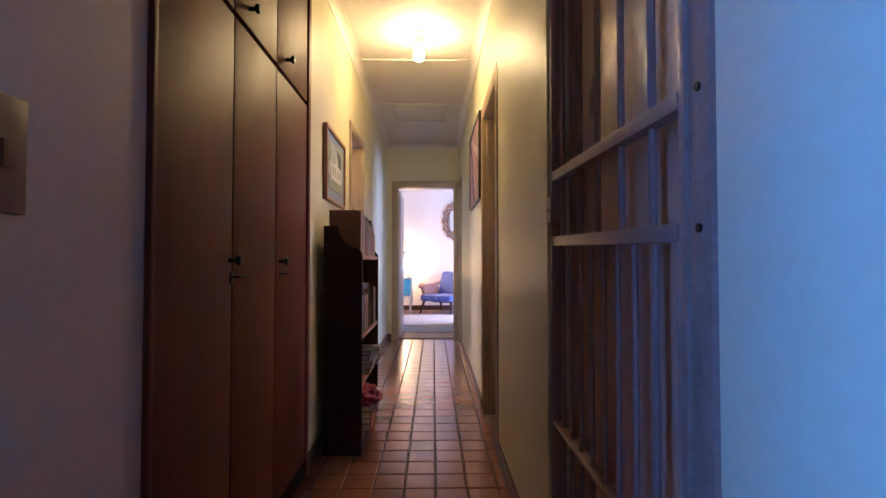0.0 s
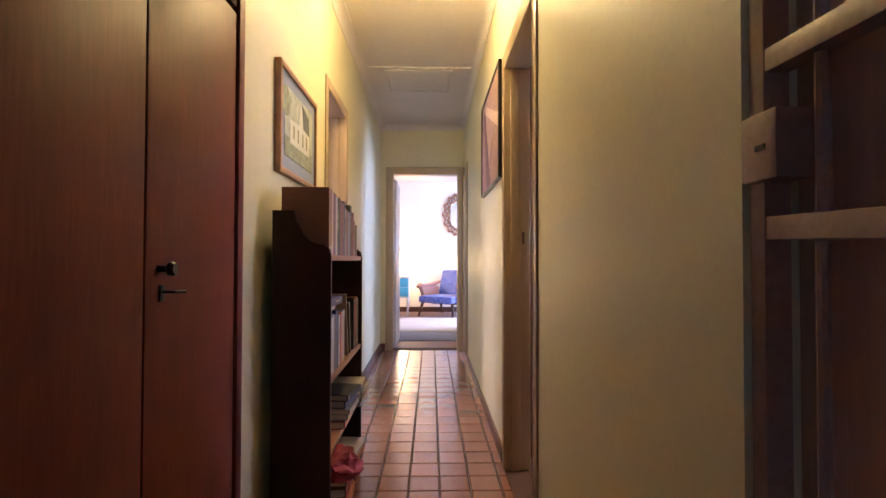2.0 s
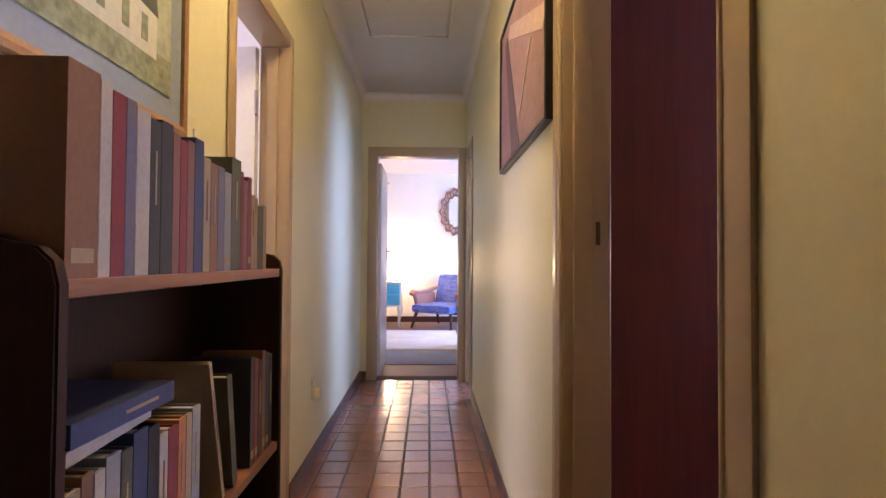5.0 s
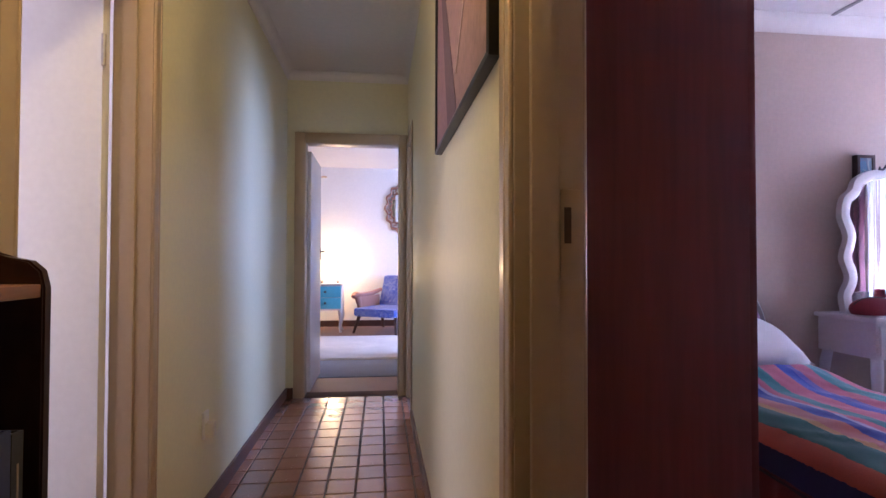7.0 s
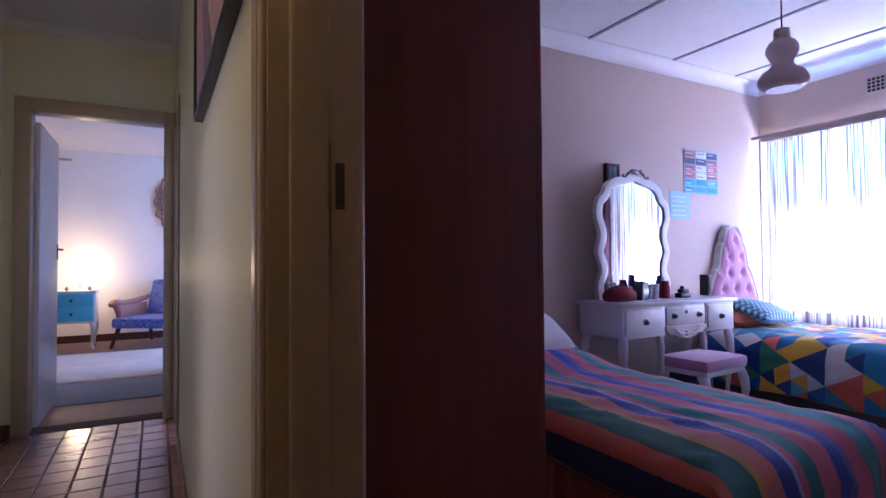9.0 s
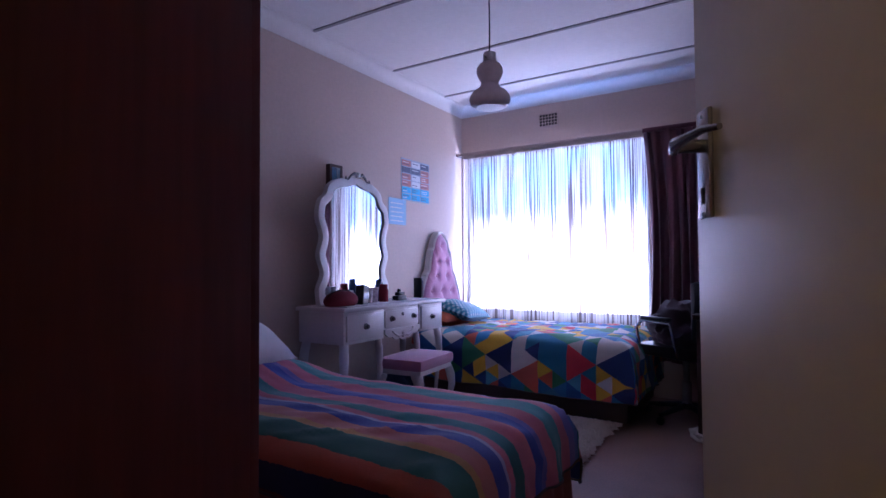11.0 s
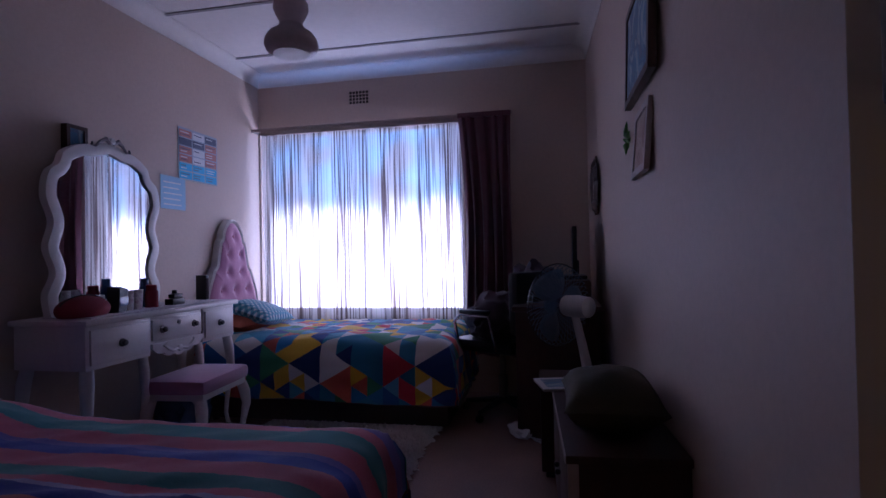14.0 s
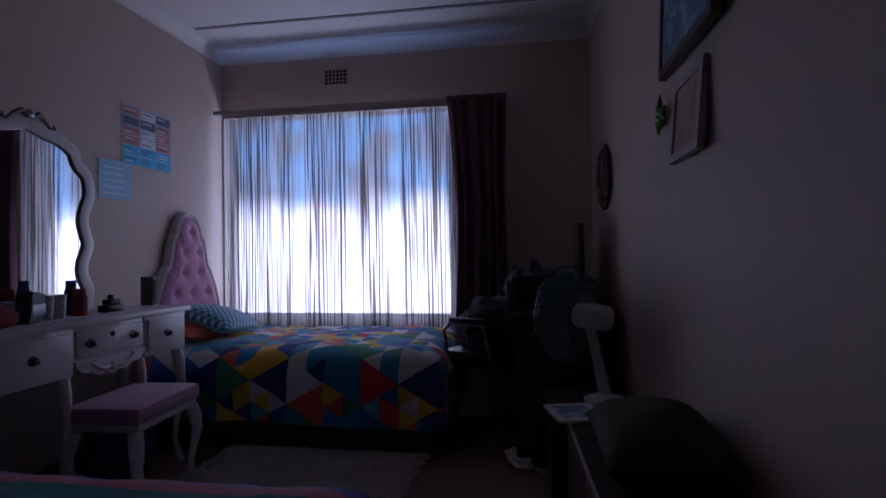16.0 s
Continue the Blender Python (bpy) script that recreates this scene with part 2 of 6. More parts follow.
lamp_glass = opal_material("lamp_glass", (0.74, 0.66, 0.66))
bulb_glow = glowing("bulb_glow", (1.0, 0.78, 0.42), 14.0)
shade_glow = glowing("shade_glow", (1.0, 0.86, 0.58), 9.0)
BANDS = [(-0.22, (0.13, 0.03, 0.03)), (-0.10, (0.02, 0.025, 0.10)), (-0.025, (0.50, 0.11, 0.055)), (0.049, (0.015, 0.13, 0.105)), (0.165, (0.50, 0.26, 0.09)), (0.195, (0.50, 0.17, 0.15)),
         (0.265, (0.02, 0.04, 0.32)), (0.335, (0.38, 0.34, 0.56)), (0.35, (0.50, 0.12, 0.19)), (0.385, (0.03, 0.19, 0.21)), (0.452, (0.50, 0.12, 0.19)), (0.54, (0.02, 0.05, 0.40)), (0.60, (0.14, 0.11, 0.44)),
         (0.627, (0.50, 0.12, 0.19)), (0.70, (0.03, 0.21, 0.24)), (0.80, (0.50, 0.12, 0.19)), (0.865, (0.16, 0.12, 0.44)), (0.93, (0.06, 0.14, 0.46)), (1.0, (0.03, 0.18, 0.15)), (1.07, (0.48, 0.14, 0.11)), (1.14, (0.06, 0.08, 0.34))]
stripes_cloth = ramp_pattern("stripes_cloth", [c for _, c in BANDS], pick_stripes, starts=[(a + 0.22) / 1.5 for a, _ in BANDS])
patch_cloth = ramp_pattern("patch_cloth", [
    (0.62, 0.03, 0.06), (0.02, 0.12, 0.36), (0.03, 0.20, 0.44), (0.72, 0.45, 0.03), (0.02, 0.05, 0.20), (0.04, 0.24, 0.40), (0.68, 0.66, 0.66), (0.05, 0.26, 0.13),
    (0.02, 0.07, 0.28), (0.66, 0.13, 0.08), (0.70, 0.66, 0.62), (0.10, 0.36, 0.52)], pick_patches)
check_cloth = ramp_pattern("check_cloth", [(0.04, 0.16, 0.28), (0.12, 0.36, 0.46), (0.55, 0.62, 0.66)], pick_checks)
floral_cloth = ramp_pattern("floral_cloth", [(0.03, 0.06, 0.42), (0.08, 0.16, 0.60), (0.45, 0.50, 0.75), (0.04, 0.08, 0.50)], pick_blotches)
runner_cloth = ramp_pattern("runner_cloth", [(0.62, 0.58, 0.60), (0.50, 0.40, 0.46), (0.66, 0.62, 0.62)], pick_blotches)

mirror_glass = bpy.data.materials.new("mirror_glass")
mirror_glass.use_nodes = True
mg = mirror_glass.node_tree.nodes["Principled BSDF"]
mg.inputs["Base Color"].default_value = (0.88, 0.90, 0.92, 1)
mg.inputs["Metallic"].default_value, mg.inputs["Roughness"].default_value = 1.0, 0.02

fan_plastic = material("fan_plastic", (0.13, 0.20, 0.28), 0.3)


def sheer_material():
    """Thin striped net: clear lengths between bundles of fine dark threads; part lets light straight through, part scatters it."""
    m = bpy.data.materials.new("sheer_cloth")
    m.use_nodes = True
    nt = m.node_tree
    nt.nodes.remove(nt.nodes["Principled BSDF"])
    out = nt.nodes["Material Output"]
    co = nt.nodes.new("ShaderNodeTexCoord")
    mp = nt.nodes.new("ShaderNodeMapping")
    mp.inputs["Scale"].default_value = (0.0, 1.0, 0.014)
    nt.links.new(co.outputs["Object"], mp.inputs[0])

    def band(scale, detail, lo, hi):
        n = nt.nodes.new("ShaderNodeTexNoise")
        n.inputs["Scale"].default_value, n.inputs["Detail"].default_value = scale, detail
        nt.links.new(mp.outputs[0], n.inputs["Vector"])
        r = nt.nodes.new("ShaderNodeMapRange")
        r.inputs["From Min"].default_value, r.inputs["From Max"].default_value = lo, hi
        nt.links.new(n.outputs["Fac"], r.inputs["Value"])
        return r.outputs[0]

    bundle, thread = band(7.0, 1.0, 0.36, 0.54), band(74.0, 1.0, 0.46, 0.58)
    # veil = bundle * (0.3 + 0.55 thread) + 0.12 thread
    veil = math_node(nt, "MULTIPLY_ADD", bundle, math_node(nt, "MULTIPLY_ADD", thread, 0.62, 0.18), math_node(nt, "MULTIPLY", thread, 0.26))
    tone = nt.nodes.new("ShaderNodeMix")
    tone.data_type = "RGBA"
    nt.links.new(veil, tone.inputs["Factor"])
    tone.inputs["A"].default_value, tone.inputs["B"].default_value = (0.95, 0.93, 0.92, 1), (0.10, 0.075, 0.075, 1)
    cloth = nt.nodes.new("ShaderNodeMix")
    cloth.data_type = "RGBA"
    nt.links.new(veil, cloth.inputs["Factor"])
    cloth.inputs["A"].default_value, cloth.inputs["B"].default_value = (0.84, 0.78, 0.75, 1), (0.17, 0.125, 0.115, 1)
    tl, df, tp = nt.nodes.new("ShaderNodeBsdfTranslucent"), nt.nodes.new("ShaderNodeBsdfDiffuse"), nt.nodes.new("ShaderNodeBsdfTransparent")
    nt.links.new(tone.outputs["Result"], tp.inputs["Color"])
    for q in (tl, df):
        nt.links.new(cloth.outputs["Result"], q.inputs["Color"])
    m1, m2 = nt.nodes.new("ShaderNodeMixShader"), nt.nodes.new("ShaderNodeMixShader")
    m1.inputs[0].default_value, m2.inputs[0].default_value = 0.42, 0.54
    nt.links.new(tl.outputs[0], m1.inputs[1]); nt.links.new(df.outputs[0], m1.inputs[2])
    nt.links.new(m1.outputs[0], m2.inputs[1]); nt.links.new(tp.outputs[0], m2.inputs[2])
    nt.links.new(m2.outputs[0], out.inputs["Surface"])
    return m


sheer_cloth = sheer_material()


# ---- mesh helpers ----
def box(bm, x0, x1, y0, y1, z0, z1, bevel=0.0):
    vs = bmesh.ops.create_cube(bm, size=1)["verts"]
    for v in vs:
        v.co = Vector((x0 + (v.co.x + 0.5) * (x1 - x0), y0 + (v.co.y + 0.5) * (y1 - y0), z0 + (v.co.z + 0.5) * (z1 - z0)))
    if bevel:
        es = list({e for v in vs for e in v.link_edges})
        bmesh.ops.bevel(bm, geom=es, offset=bevel, segments=2, affect="EDGES", profile=0.6)
    return bm


def boxes(*items, bevel=0.0):
    bm = bmesh.new()
    for it in items:
        box(bm, *it, bevel=bevel)
    return bm


def tube(bm, pts, radii, seg=10, squash=1.0):
    """A round bar along points, with a radius at each."""
    pts = [Vector(p) for p in pts]
    if isinstance(radii, (int, float)):
        radii = [radii] * len(pts)
    rings = []
    for i, p in enumerate(pts):
        way = (pts[min(i + 1, len(pts) - 1)] - pts[max(i - 1, 0)]).normalized()
        side = way.orthogonal().normalized() if i == 0 else (side - way * side.dot(way)).normalized()
        other = way.cross(side)
        rings.append([bm.verts.new(p + radii[i] * (side * math.cos(a) + squash * other * math.sin(a))) for a in (2 * math.pi * k / seg for k in range(seg))])
    for r0, r1 in zip(rings, rings[1:]):
        for k in range(seg):
            bm.faces.new((r0[k], r0[(k + 1) % seg], r1[(k + 1) % seg], r1[k]))
    bm.faces.new(rings[0][::-1]); bm.faces.new(rings[-1])
    return bm


def lathe(bm, profile, seg=28, at=(0, 0, 0), axis="z"):
    """A turned body from (radius, height) pairs."""
    rings = []
    for r, h in profile:
        ring = []
        for k in range(seg):
            a = 2 * math.pi * k / seg
            c, s = r * math.cos(a), r * math.sin(a)
            q = {"z": (c, s, h), "x": (h, c, s), "y": (c, h, s)}[axis]
            ring.append(bm.verts.new(Vector(q) + Vector(at)))
        rings.append(ring)
    for r0, r1 in zip(rings, rings[1:]):
        for k in range(seg):
            bm.faces.new((r0[k], r0[(k + 1) % seg], r1[(k + 1) % seg], r1[k]))
    bm.faces.new(rings[0][::-1]); bm.faces.new(rings[-1])
    return bm


def slab(bm, outline, y0, y1):
    """An upright plate: outline of (x, z) pairs, from y0 to y1."""
    a = [bm.verts.new((x, y0, z)) for x, z in outline]
    b = [bm.verts.new((x, y1, z)) for x, z in outline]
    n = len(a)
    bm.faces.new(a); bm.faces.new(b[::-1])
    for i in range(n):
        bm.faces.new((a[i], b[i], b[(i + 1) % n], a[(i + 1) % n]))
    return bm


def ring_slab(bm, outer, inner, y0, y1, lift=0.0):
    """A frame between two outlines with as many points, its face raised towards the middle by lift."""
    n = len(outer)
    mid = [((a[0] + b[0]) / 2, (a[1] + b[1]) / 2) for a, b in zip(outer, inner)]
    loops = [[bm.verts.new((x, y, z)) for x, z in o] for o, y in ((outer, y1), (outer, y0), (mid, y0 - lift), (inner, y0), (inner, y1))]
    for l0, l1 in zip(loops, loops[1:] + loops[:1]):
        for i in range(n):
            bm.faces.new((l0[i], l0[(i + 1) % n], l1[(i + 1) % n], l1[i]))
    return bm


def finish(bm, smooth):
    bmesh.ops.recalc_face_normals(bm, faces=bm.faces)
    if smooth:
        for f in bm.faces:
            f.smooth = True
        for e in bm.edges:
            if len(e.link_faces) == 2 and e.calc_face_angle(0) > 0.7:
                e.smooth = False


def part(name, bm, mat, parent=None, label="", smooth=True):
    finish(bm, smooth)
    me = bpy.data.meshes.new(name)
    bm.to_mesh(me)
    bm.free()
    me.materials.append(mat)
    ob = new(name, me)
    if parent is not None:
        ob.parent = parent
    return tagged(ob, label)


def thing(name, place, label, category, group="", turn=0):
    ob = new(name)
    ob.matrix_world = pose(*place, 0, 0, turn)
    ob.empty_display_size = 0.1
    return tagged(ob, label, category, group)


def structure(name, bm, mat, label):
    return tagged(part(name, bm, mat, smooth=False), label, name.split("_")[0], kind="structure")


# ---- the plan ----
XL, XR, TH = -0.469, 0.496, 0.112
HALL_Z, ROOM_Z = 2.60, 2.55
YEND = 7.145
YL, YR, XW = 5.694, 2.985, 4.955


def wall_r(x):
    """The bedroom's right wall runs slightly askew."""
    return 2.885 + 0.0392 * (x - 0.614)


XB = XR + TH


def wall_along_y(name, x0, x1, y0, y1, z1, mat, label, holes=()):
    """A wall of constant x with openings (ya, yb, za, zb), in order."""
    items, y = [], y0
    for ya, yb, za, zb in holes:
        if ya > y:
            items.append((x0, x1, y, ya, 0, z1))
        if za > 0:
            items.append((x0, x1, ya, yb, 0, za))
        items.append((x0, x1, ya, yb, zb, z1))
        y = yb
    items.append((x0, x1, y, y1, 0, z1))
    bm = boxes(*items)
    bmesh.ops.remove_doubles(bm, verts=bm.verts, dist=0.0002)
    return structure(name, bm, mat, label)


def wall_along_x(name, x0, x1, y0, y1, z1, mat, label, holes=()):
    items, x = [], x0
    for xa, xb, za, zb in holes:
        if xa > x:
            items.append((x, xa, y0, y1, 0, z1))
        if za > 0:
            items.append((xa, xb, y0, y1, 0, za))
        items.append((xa, xb, y0, y1, zb, z1))
        x = xb
    items.append((x, x1, y0, y1, 0, z1))
    bm = boxes(*items)
    bmesh.ops.remove_doubles(bm, verts=bm.verts, dist=0.0002)
    return structure(name, bm, mat, label)


# ---- large structure ----
structure("ground", boxes((-60, 60, -60, 60, -0.30, -0.12)), grout, "bare earth around the house")
structure("floor_hall", boxes((XL - 0.11, XB, -1.7, 7.25, -0.12, -0.012)), grout, "dark grout bed under the hall's clay tiles")
structure("floor_bedroom", boxes((XB, XW + 0.2, 2.7, YL + 0.2, -0.12, 0.0)), room_floor, "dark brown bedroom carpet, worn")
structure("floor_far_room", boxes((-2.6, 3.1, 7.25, 11.9, -0.12, 0.0)), room_floor, "dark brown floor of the far room")
structure("floor_side_room", boxes((-3.3, XL - 0.11, 3.0, 6.6, -0.12, 0.0)), grey_carpet, "carpet of the room across the hall")
structure("floor_bath", boxes((XB, 3.1, 6.0, 7.25, -0.12, 0.0)), tile_clay, "red clay floor of the end side room")

wall_along_y("wall_entrance_left", XL - TH, XL, -1.7, 1.155, HALL_Z, entrance_warm_tint, "cream entrance wall with warm light tinted into its colour", [(-0.57, -0.39, 0, 2.1)])
wall_along_y("wall_hall_left", XL - TH, XL, 2.60, YEND, HALL_Z, hall_paint, "cream painted hall wall", [(3.915, 4.65, 0, 2.06)])
wall_along_y("wall_hall_right", XR, XB, -1.7, YEND, HALL_Z, hall_paint, "cream painted hall wall",
             [(0.632, 1.60, 0, 2.15), (2.83, 3.70, 0, 2.06), (6.46, 7.10, 0, 2.06)])
wall_along_x("wall_hall_end", XL - TH, XB, YEND, YEND + TH, HALL_Z, hall_paint, "cream painted wall with the far room's doorway", [(-0.386, 0.486, 0, 2.09)])
wall_along_x("wall_hall_back", XL - TH, XB, -1.81, -1.7, HALL_Z, hall_paint, "cream painted wall behind the entrance")
structure("ceiling_hall", boxes((XL - TH, XB, -1.81, YEND + TH, HALL_Z, HALL_Z + 0.1)), ceiling_paint, "white painted hall ceiling boards")

wall_along_x("wall_bedroom_left", XB, XW, YL, YL + TH, ROOM_Z, room_paint, "pale cream bedroom wall")
bm = boxes((XB, XW, -TH, 0, 0, ROOM_Z))
for v in bm.verts:
    v.co.y += wall_r(v.co.x)
structure("wall_bedroom_right", bm, room_paint, "pale cream bedroom wall")
wall_along_y("wall_bedroom_window", XW, XW + 0.2, 2.7, YL + TH, ROOM_Z, room_paint, "cream bedroom wall with the curtained window", [(3.98, 5.68, 0.60, 2.09)])
wall_along_y("wall_bedroom_hall_side", XB + 0.001, XB + 0.004, 3.72, YL, ROOM_Z, room_paint, "pale cream bedroom wall behind the wardrobe")
structure("ceiling_bedroom", boxes((XB, XW + 0.2, 2.7, YL + TH, ROOM_Z, ROOM_Z + 0.1)), ceiling_paint, "white bedroom ceiling boards")

wall_along_x("wall_far_back", -2.6, 3.1, 11.70, 11.81, 2.62, white_paint, "white wall of the far room")
wall_along_y("wall_far_left", -2.6, -2.49, 7.25, 11.70, 2.62, white_paint, "white wall of the far room")
wall_along_y("wall_far_right", 2.99, 3.1, 6.0, 11.70, 2.62, white_paint, "white wall with a window", [(9.45, 10.95, 0.85, 2.15)])
wall_along_x("wall_far_front_left", -2.6, XL - TH, 7.145, 7.25, 2.62, white_paint, "white wall beside the far doorway")
wall_along_y("wall_bath_side", XB, XB + TH, 7.255, 9.0, 2.62, white_paint, "white dividing wall")
wall_along_x("wall_bath_end", XB, 2.99, 9.0, 9.1, 2.62, white_paint, "white dividing wall")
wall_along_x("wall_bath_front", XB, 2.99, 5.95, 6.06, 2.62, white_paint, "white dividing wall")
structure("floor_bath_back", boxes((XB + TH, 2.99, 7.25, 9.0, 0.001, 0.006)), grey_carpet, "grey floor covering")
structure("ceiling_far_room", boxes((-2.6, 3.1, 7.256, 11.81, 2.62, 2.72), (XB, 3.1, 5.95, 7.256, 2.62, 2.72)), ceiling_paint, "white ceiling of the far rooms")

wall_along_y("wall_side_far", -3.3, -3.19, 3.0, 6.6, 2.62, white_paint, "white wall of the room across")
wall_along_x("wall_side_near", -3.19, XL - TH, 3.0, 3.11, 2.62, white_paint, "white wall of the room across")
wall_along_x("wall_side_end", -3.19, XL - TH, 5.25, 5.36, 2.62, white_paint, "white wall of the room across")
structure("ceiling_side_room", boxes((-3.3, XL - TH, 3.0, 6.6, 2.62, 2.72)), ceiling_paint, "white ceiling of the room across")
structure("wall_niche_back", boxes((XL - 0.72, XL - 0.70, 1.0, 2.75, 0, HALL_Z), (XL - 0.70, XL - TH, 1.0, 1.1, 0, HALL_Z), (XL - 0.70, XL - TH, 2.65, 2.75, 0, HALL_Z)), recess_shade, "inside of the built-in cupboard, coloured near black for its shade")
structure("door_gate_back", boxes((XR + 0.068, XR + 0.108, 0.634, 1.598, 0, 2.148)), panel_brown, "beige-brown outer door closed behind the gate")


def coving(name, pts, mat, label, size=0.075):
    """A concave strip along the joint of wall and ceiling; pts: (x, y, z, inward x, inward y)."""
    bm = bmesh.new()
    prof = [(0.0, -size), (0.004, -size)] + [(size - (size - 0.004) * math.cos(a), -size + (size - 0.004) * math.sin(a)) for a in (math.pi / 2 * i / 9 for i in range(10))] + [(size, 0.0), (0.0, 0.0)]
    for (x0, y0, z, ix, iy), (x1, y1) in pts:
        a = [bm.verts.new((x0 + ix * u, y0 + iy * u, z + w)) for u, w in prof]
        b = [bm.verts.new((x1 + ix * u, y1 + iy * u, z + w)) for u, w in prof]
        n = len(prof)
        for i in range(n):
            bm.faces.new((a[i], a[(i + 1) % n], b[(i + 1) % n], b[i]))
        bm.faces.new(a); bm.faces.new(b[::-1])
    return tagged(part(name, bm, mat, smooth=True), label, "trim", kind="structure")


coving("trim_hall_coving", [((XL + 0.001, -1.7, HALL_Z - 0.001, 1, 0), (XL + 0.001, YEND)), ((XR - 0.001, -1.7, HALL_Z - 0.001, -1, 0), (XR - 0.001, YEND)),
                            ((XL, YEND - 0.001, HALL_Z - 0.002, 0, -1), (XR, YEND - 0.001))], ceiling_paint, "white plaster coving along the hall", 0.06)
coving("trim_bedroom_coving", [((XB + 0.005, YL - 0.001, ROOM_Z - 0.001, 0, -1), (XW, YL - 0.001)), ((XB, wall_r(XB) + 0.001, ROOM_Z - 0.001, 0, 1), (XW, wall_r(XW) + 0.001)),
                               ((XW - 0.001, YR, ROOM_Z - 0.002, -1, 0), (XW - 0.001, YL))], ceiling_paint, "white plaster coving round the bedroom", 0.088)
# cover strips on the ceilings
for i, y in enumerate((-0.4, 0.75, 1.9, 2.98, 4.12, 5.265)):
    structure("trim_hall_strip", boxes((XL + 0.06, XR - 0.06, y - 0.02, y + 0.02, HALL_Z - 0.008, HALL_Z + 0.001), bevel=0.002), ceiling_paint, "white cover strip on the hall ceiling")
# bedroom strips take a grey that stands in for their shadow
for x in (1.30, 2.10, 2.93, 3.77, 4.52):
    structure("trim_bedroom_strip", boxes((x - 0.013, x + 0.013, YR + 0.09, YL - 0.03, ROOM_Z - 0.006, ROOM_Z + 0.001)), strip_shadow, "joint strip on the bedroom ceiling, greyed for its shadow line")

hatch = thing("ceiling_hatch", (0.01, 5.575, HALL_Z), "white square loft hatch in the hall ceiling", "hatch")
part("hatch_panel", boxes((-0.255, 0.255, -0.25, 0.25, -0.012, 0.001), bevel=0.002), ceiling_paint, hatch)
for nm, b in (("hatch_frame", (-0.28, -0.262, -0.28, 0.28, -0.018, 0.001)), ("hatch_frame", (0.262, 0.28, -0.28, 0.28, -0.018, 0.001)),
              ("hatch_frame", (-0.262, 0.262, -0.28, -0.257, -0.018, 0.001)), ("hatch_frame", (-0.262, 0.262, 0.257, 0.28, -0.018, 0.001))):
    part(nm, boxes(b, bevel=0.003), ceiling_paint, hatch)

# skirtings
for y0, y1 in ((-1.7, -0.73), (-0.34, 1.14), (2.62, 3.88), (4.67, YEND)):
    structure("baseboard_hall_left", boxes((XL - 0.001, XL + 0.012, y0, y1, -0.01, 0.075), bevel=0.003), skirting_clay, "dark clay skirting tiles")
for y0, y1 in ((-1.7, 0.63), (1.61, 2.83), (3.74, 6.42)):
    structure("baseboard_hall_right", boxes((XR - 0.012, XR + 0.001, y0, y1, -0.01, 0.075), bevel=0.003), skirting_clay, "dark clay skirting tiles")
structure("baseboard_hall_end", boxes((XL + 0.012, -0.41, YEND - 0.012, YEND + 0.001, -0.01, 0.075), bevel=0.003), skirting_clay, "dark clay skirting tiles")
structure("baseboard_far_room", boxes((-2.49, 2.99, 11.68, 11.701, 0, 0.10), bevel=0.004), dark_wood, "dark wooden skirting")
structure("baseboard_bedroom", boxes((1.3, XW, YL - 0.015, YL, 0, 0.09), bevel=0.004), dark_wood, "dark wooden skirting")
bm = boxes((1.3, XW, -0.001, 0.014, 0, 0.09), bevel=0.004)
for v in bm.verts:
    v.co.y += wall_r(v.co.x)
structure("baseboard_bedroom_right", bm, dark_wood, "dark wooden skirting")


def door_frame_y(name, xa, xb, ya, yb, top, lining, face, label, near=None):
    """A pressed steel frame in a wall of constant x: clear opening ya..yb, lining depth in y, face width on the wall."""
    f = thing(name, ((xa + xb) / 2, (ya + yb) / 2, 0), label, "door frame")
    cx, cy = (xa + xb) / 2, (ya + yb) / 2
    hx, hy = (xb - xa) / 2, (yb - ya) / 2
    for s in (-1, 1):
        a, b = sorted((s * hy, s * (hy + lining)))
        part("jamb", boxes((-hx - 0.004, hx + 0.004, a, b, -0.01, top + lining), bevel=0.004), frame_paint, f)
        # stop bead inside the lining
        c, d = sorted((s * (hy - 0.014), s * (hy + 0.001)))
        part("stop", boxes((-hx * 0.62, hx * 0.25, c, d, -0.01, top), bevel=0.005), frame_paint, f)
        for w in (-1, 1):
            part("bead", tube(bmesh.new(), [(w * (hx + 0.006), s * (hy + 0.010), -0.01), (w * (hx + 0.006), s * (hy + 0.010), top + 0.01)], 0.0065, 10), frame_paint, f)
            if s > 0:
                part("bead", tube(bmesh.new(), [(w * (hx + 0.006), s * (hy + 0.048), -0.01), (w * (hx + 0.006), s * (hy + 0.048), top + 0.05)], 0.0055, 8), frame_paint, f)
        for w in (-1, 1):
            e, g = sorted((w * (hx + 0.003), w * (hx + 0.009)))
            h, k = sorted((s * (hy + 0.004), s * (hy + (near if near and s < 0 else face))))
            part("architrave", boxes((e, g, h, k, -0.01, top + face), bevel=0.004), frame_paint, f)
    part("head", boxes((-hx - 0.004, hx + 0.004, -hy, hy, top, top + lining), bevel=0.004), frame_paint, f)
    for w in (-1, 1):
        e, g = sorted((w * (hx + 0.003), w * (hx + 0.009)))
        part("head_architrave", boxes((e, g, -hy - 0.003, hy + 0.003, top + 0.004, top + face), bevel=0.004), frame_paint, f)
    return tagged(f, kind="structure")


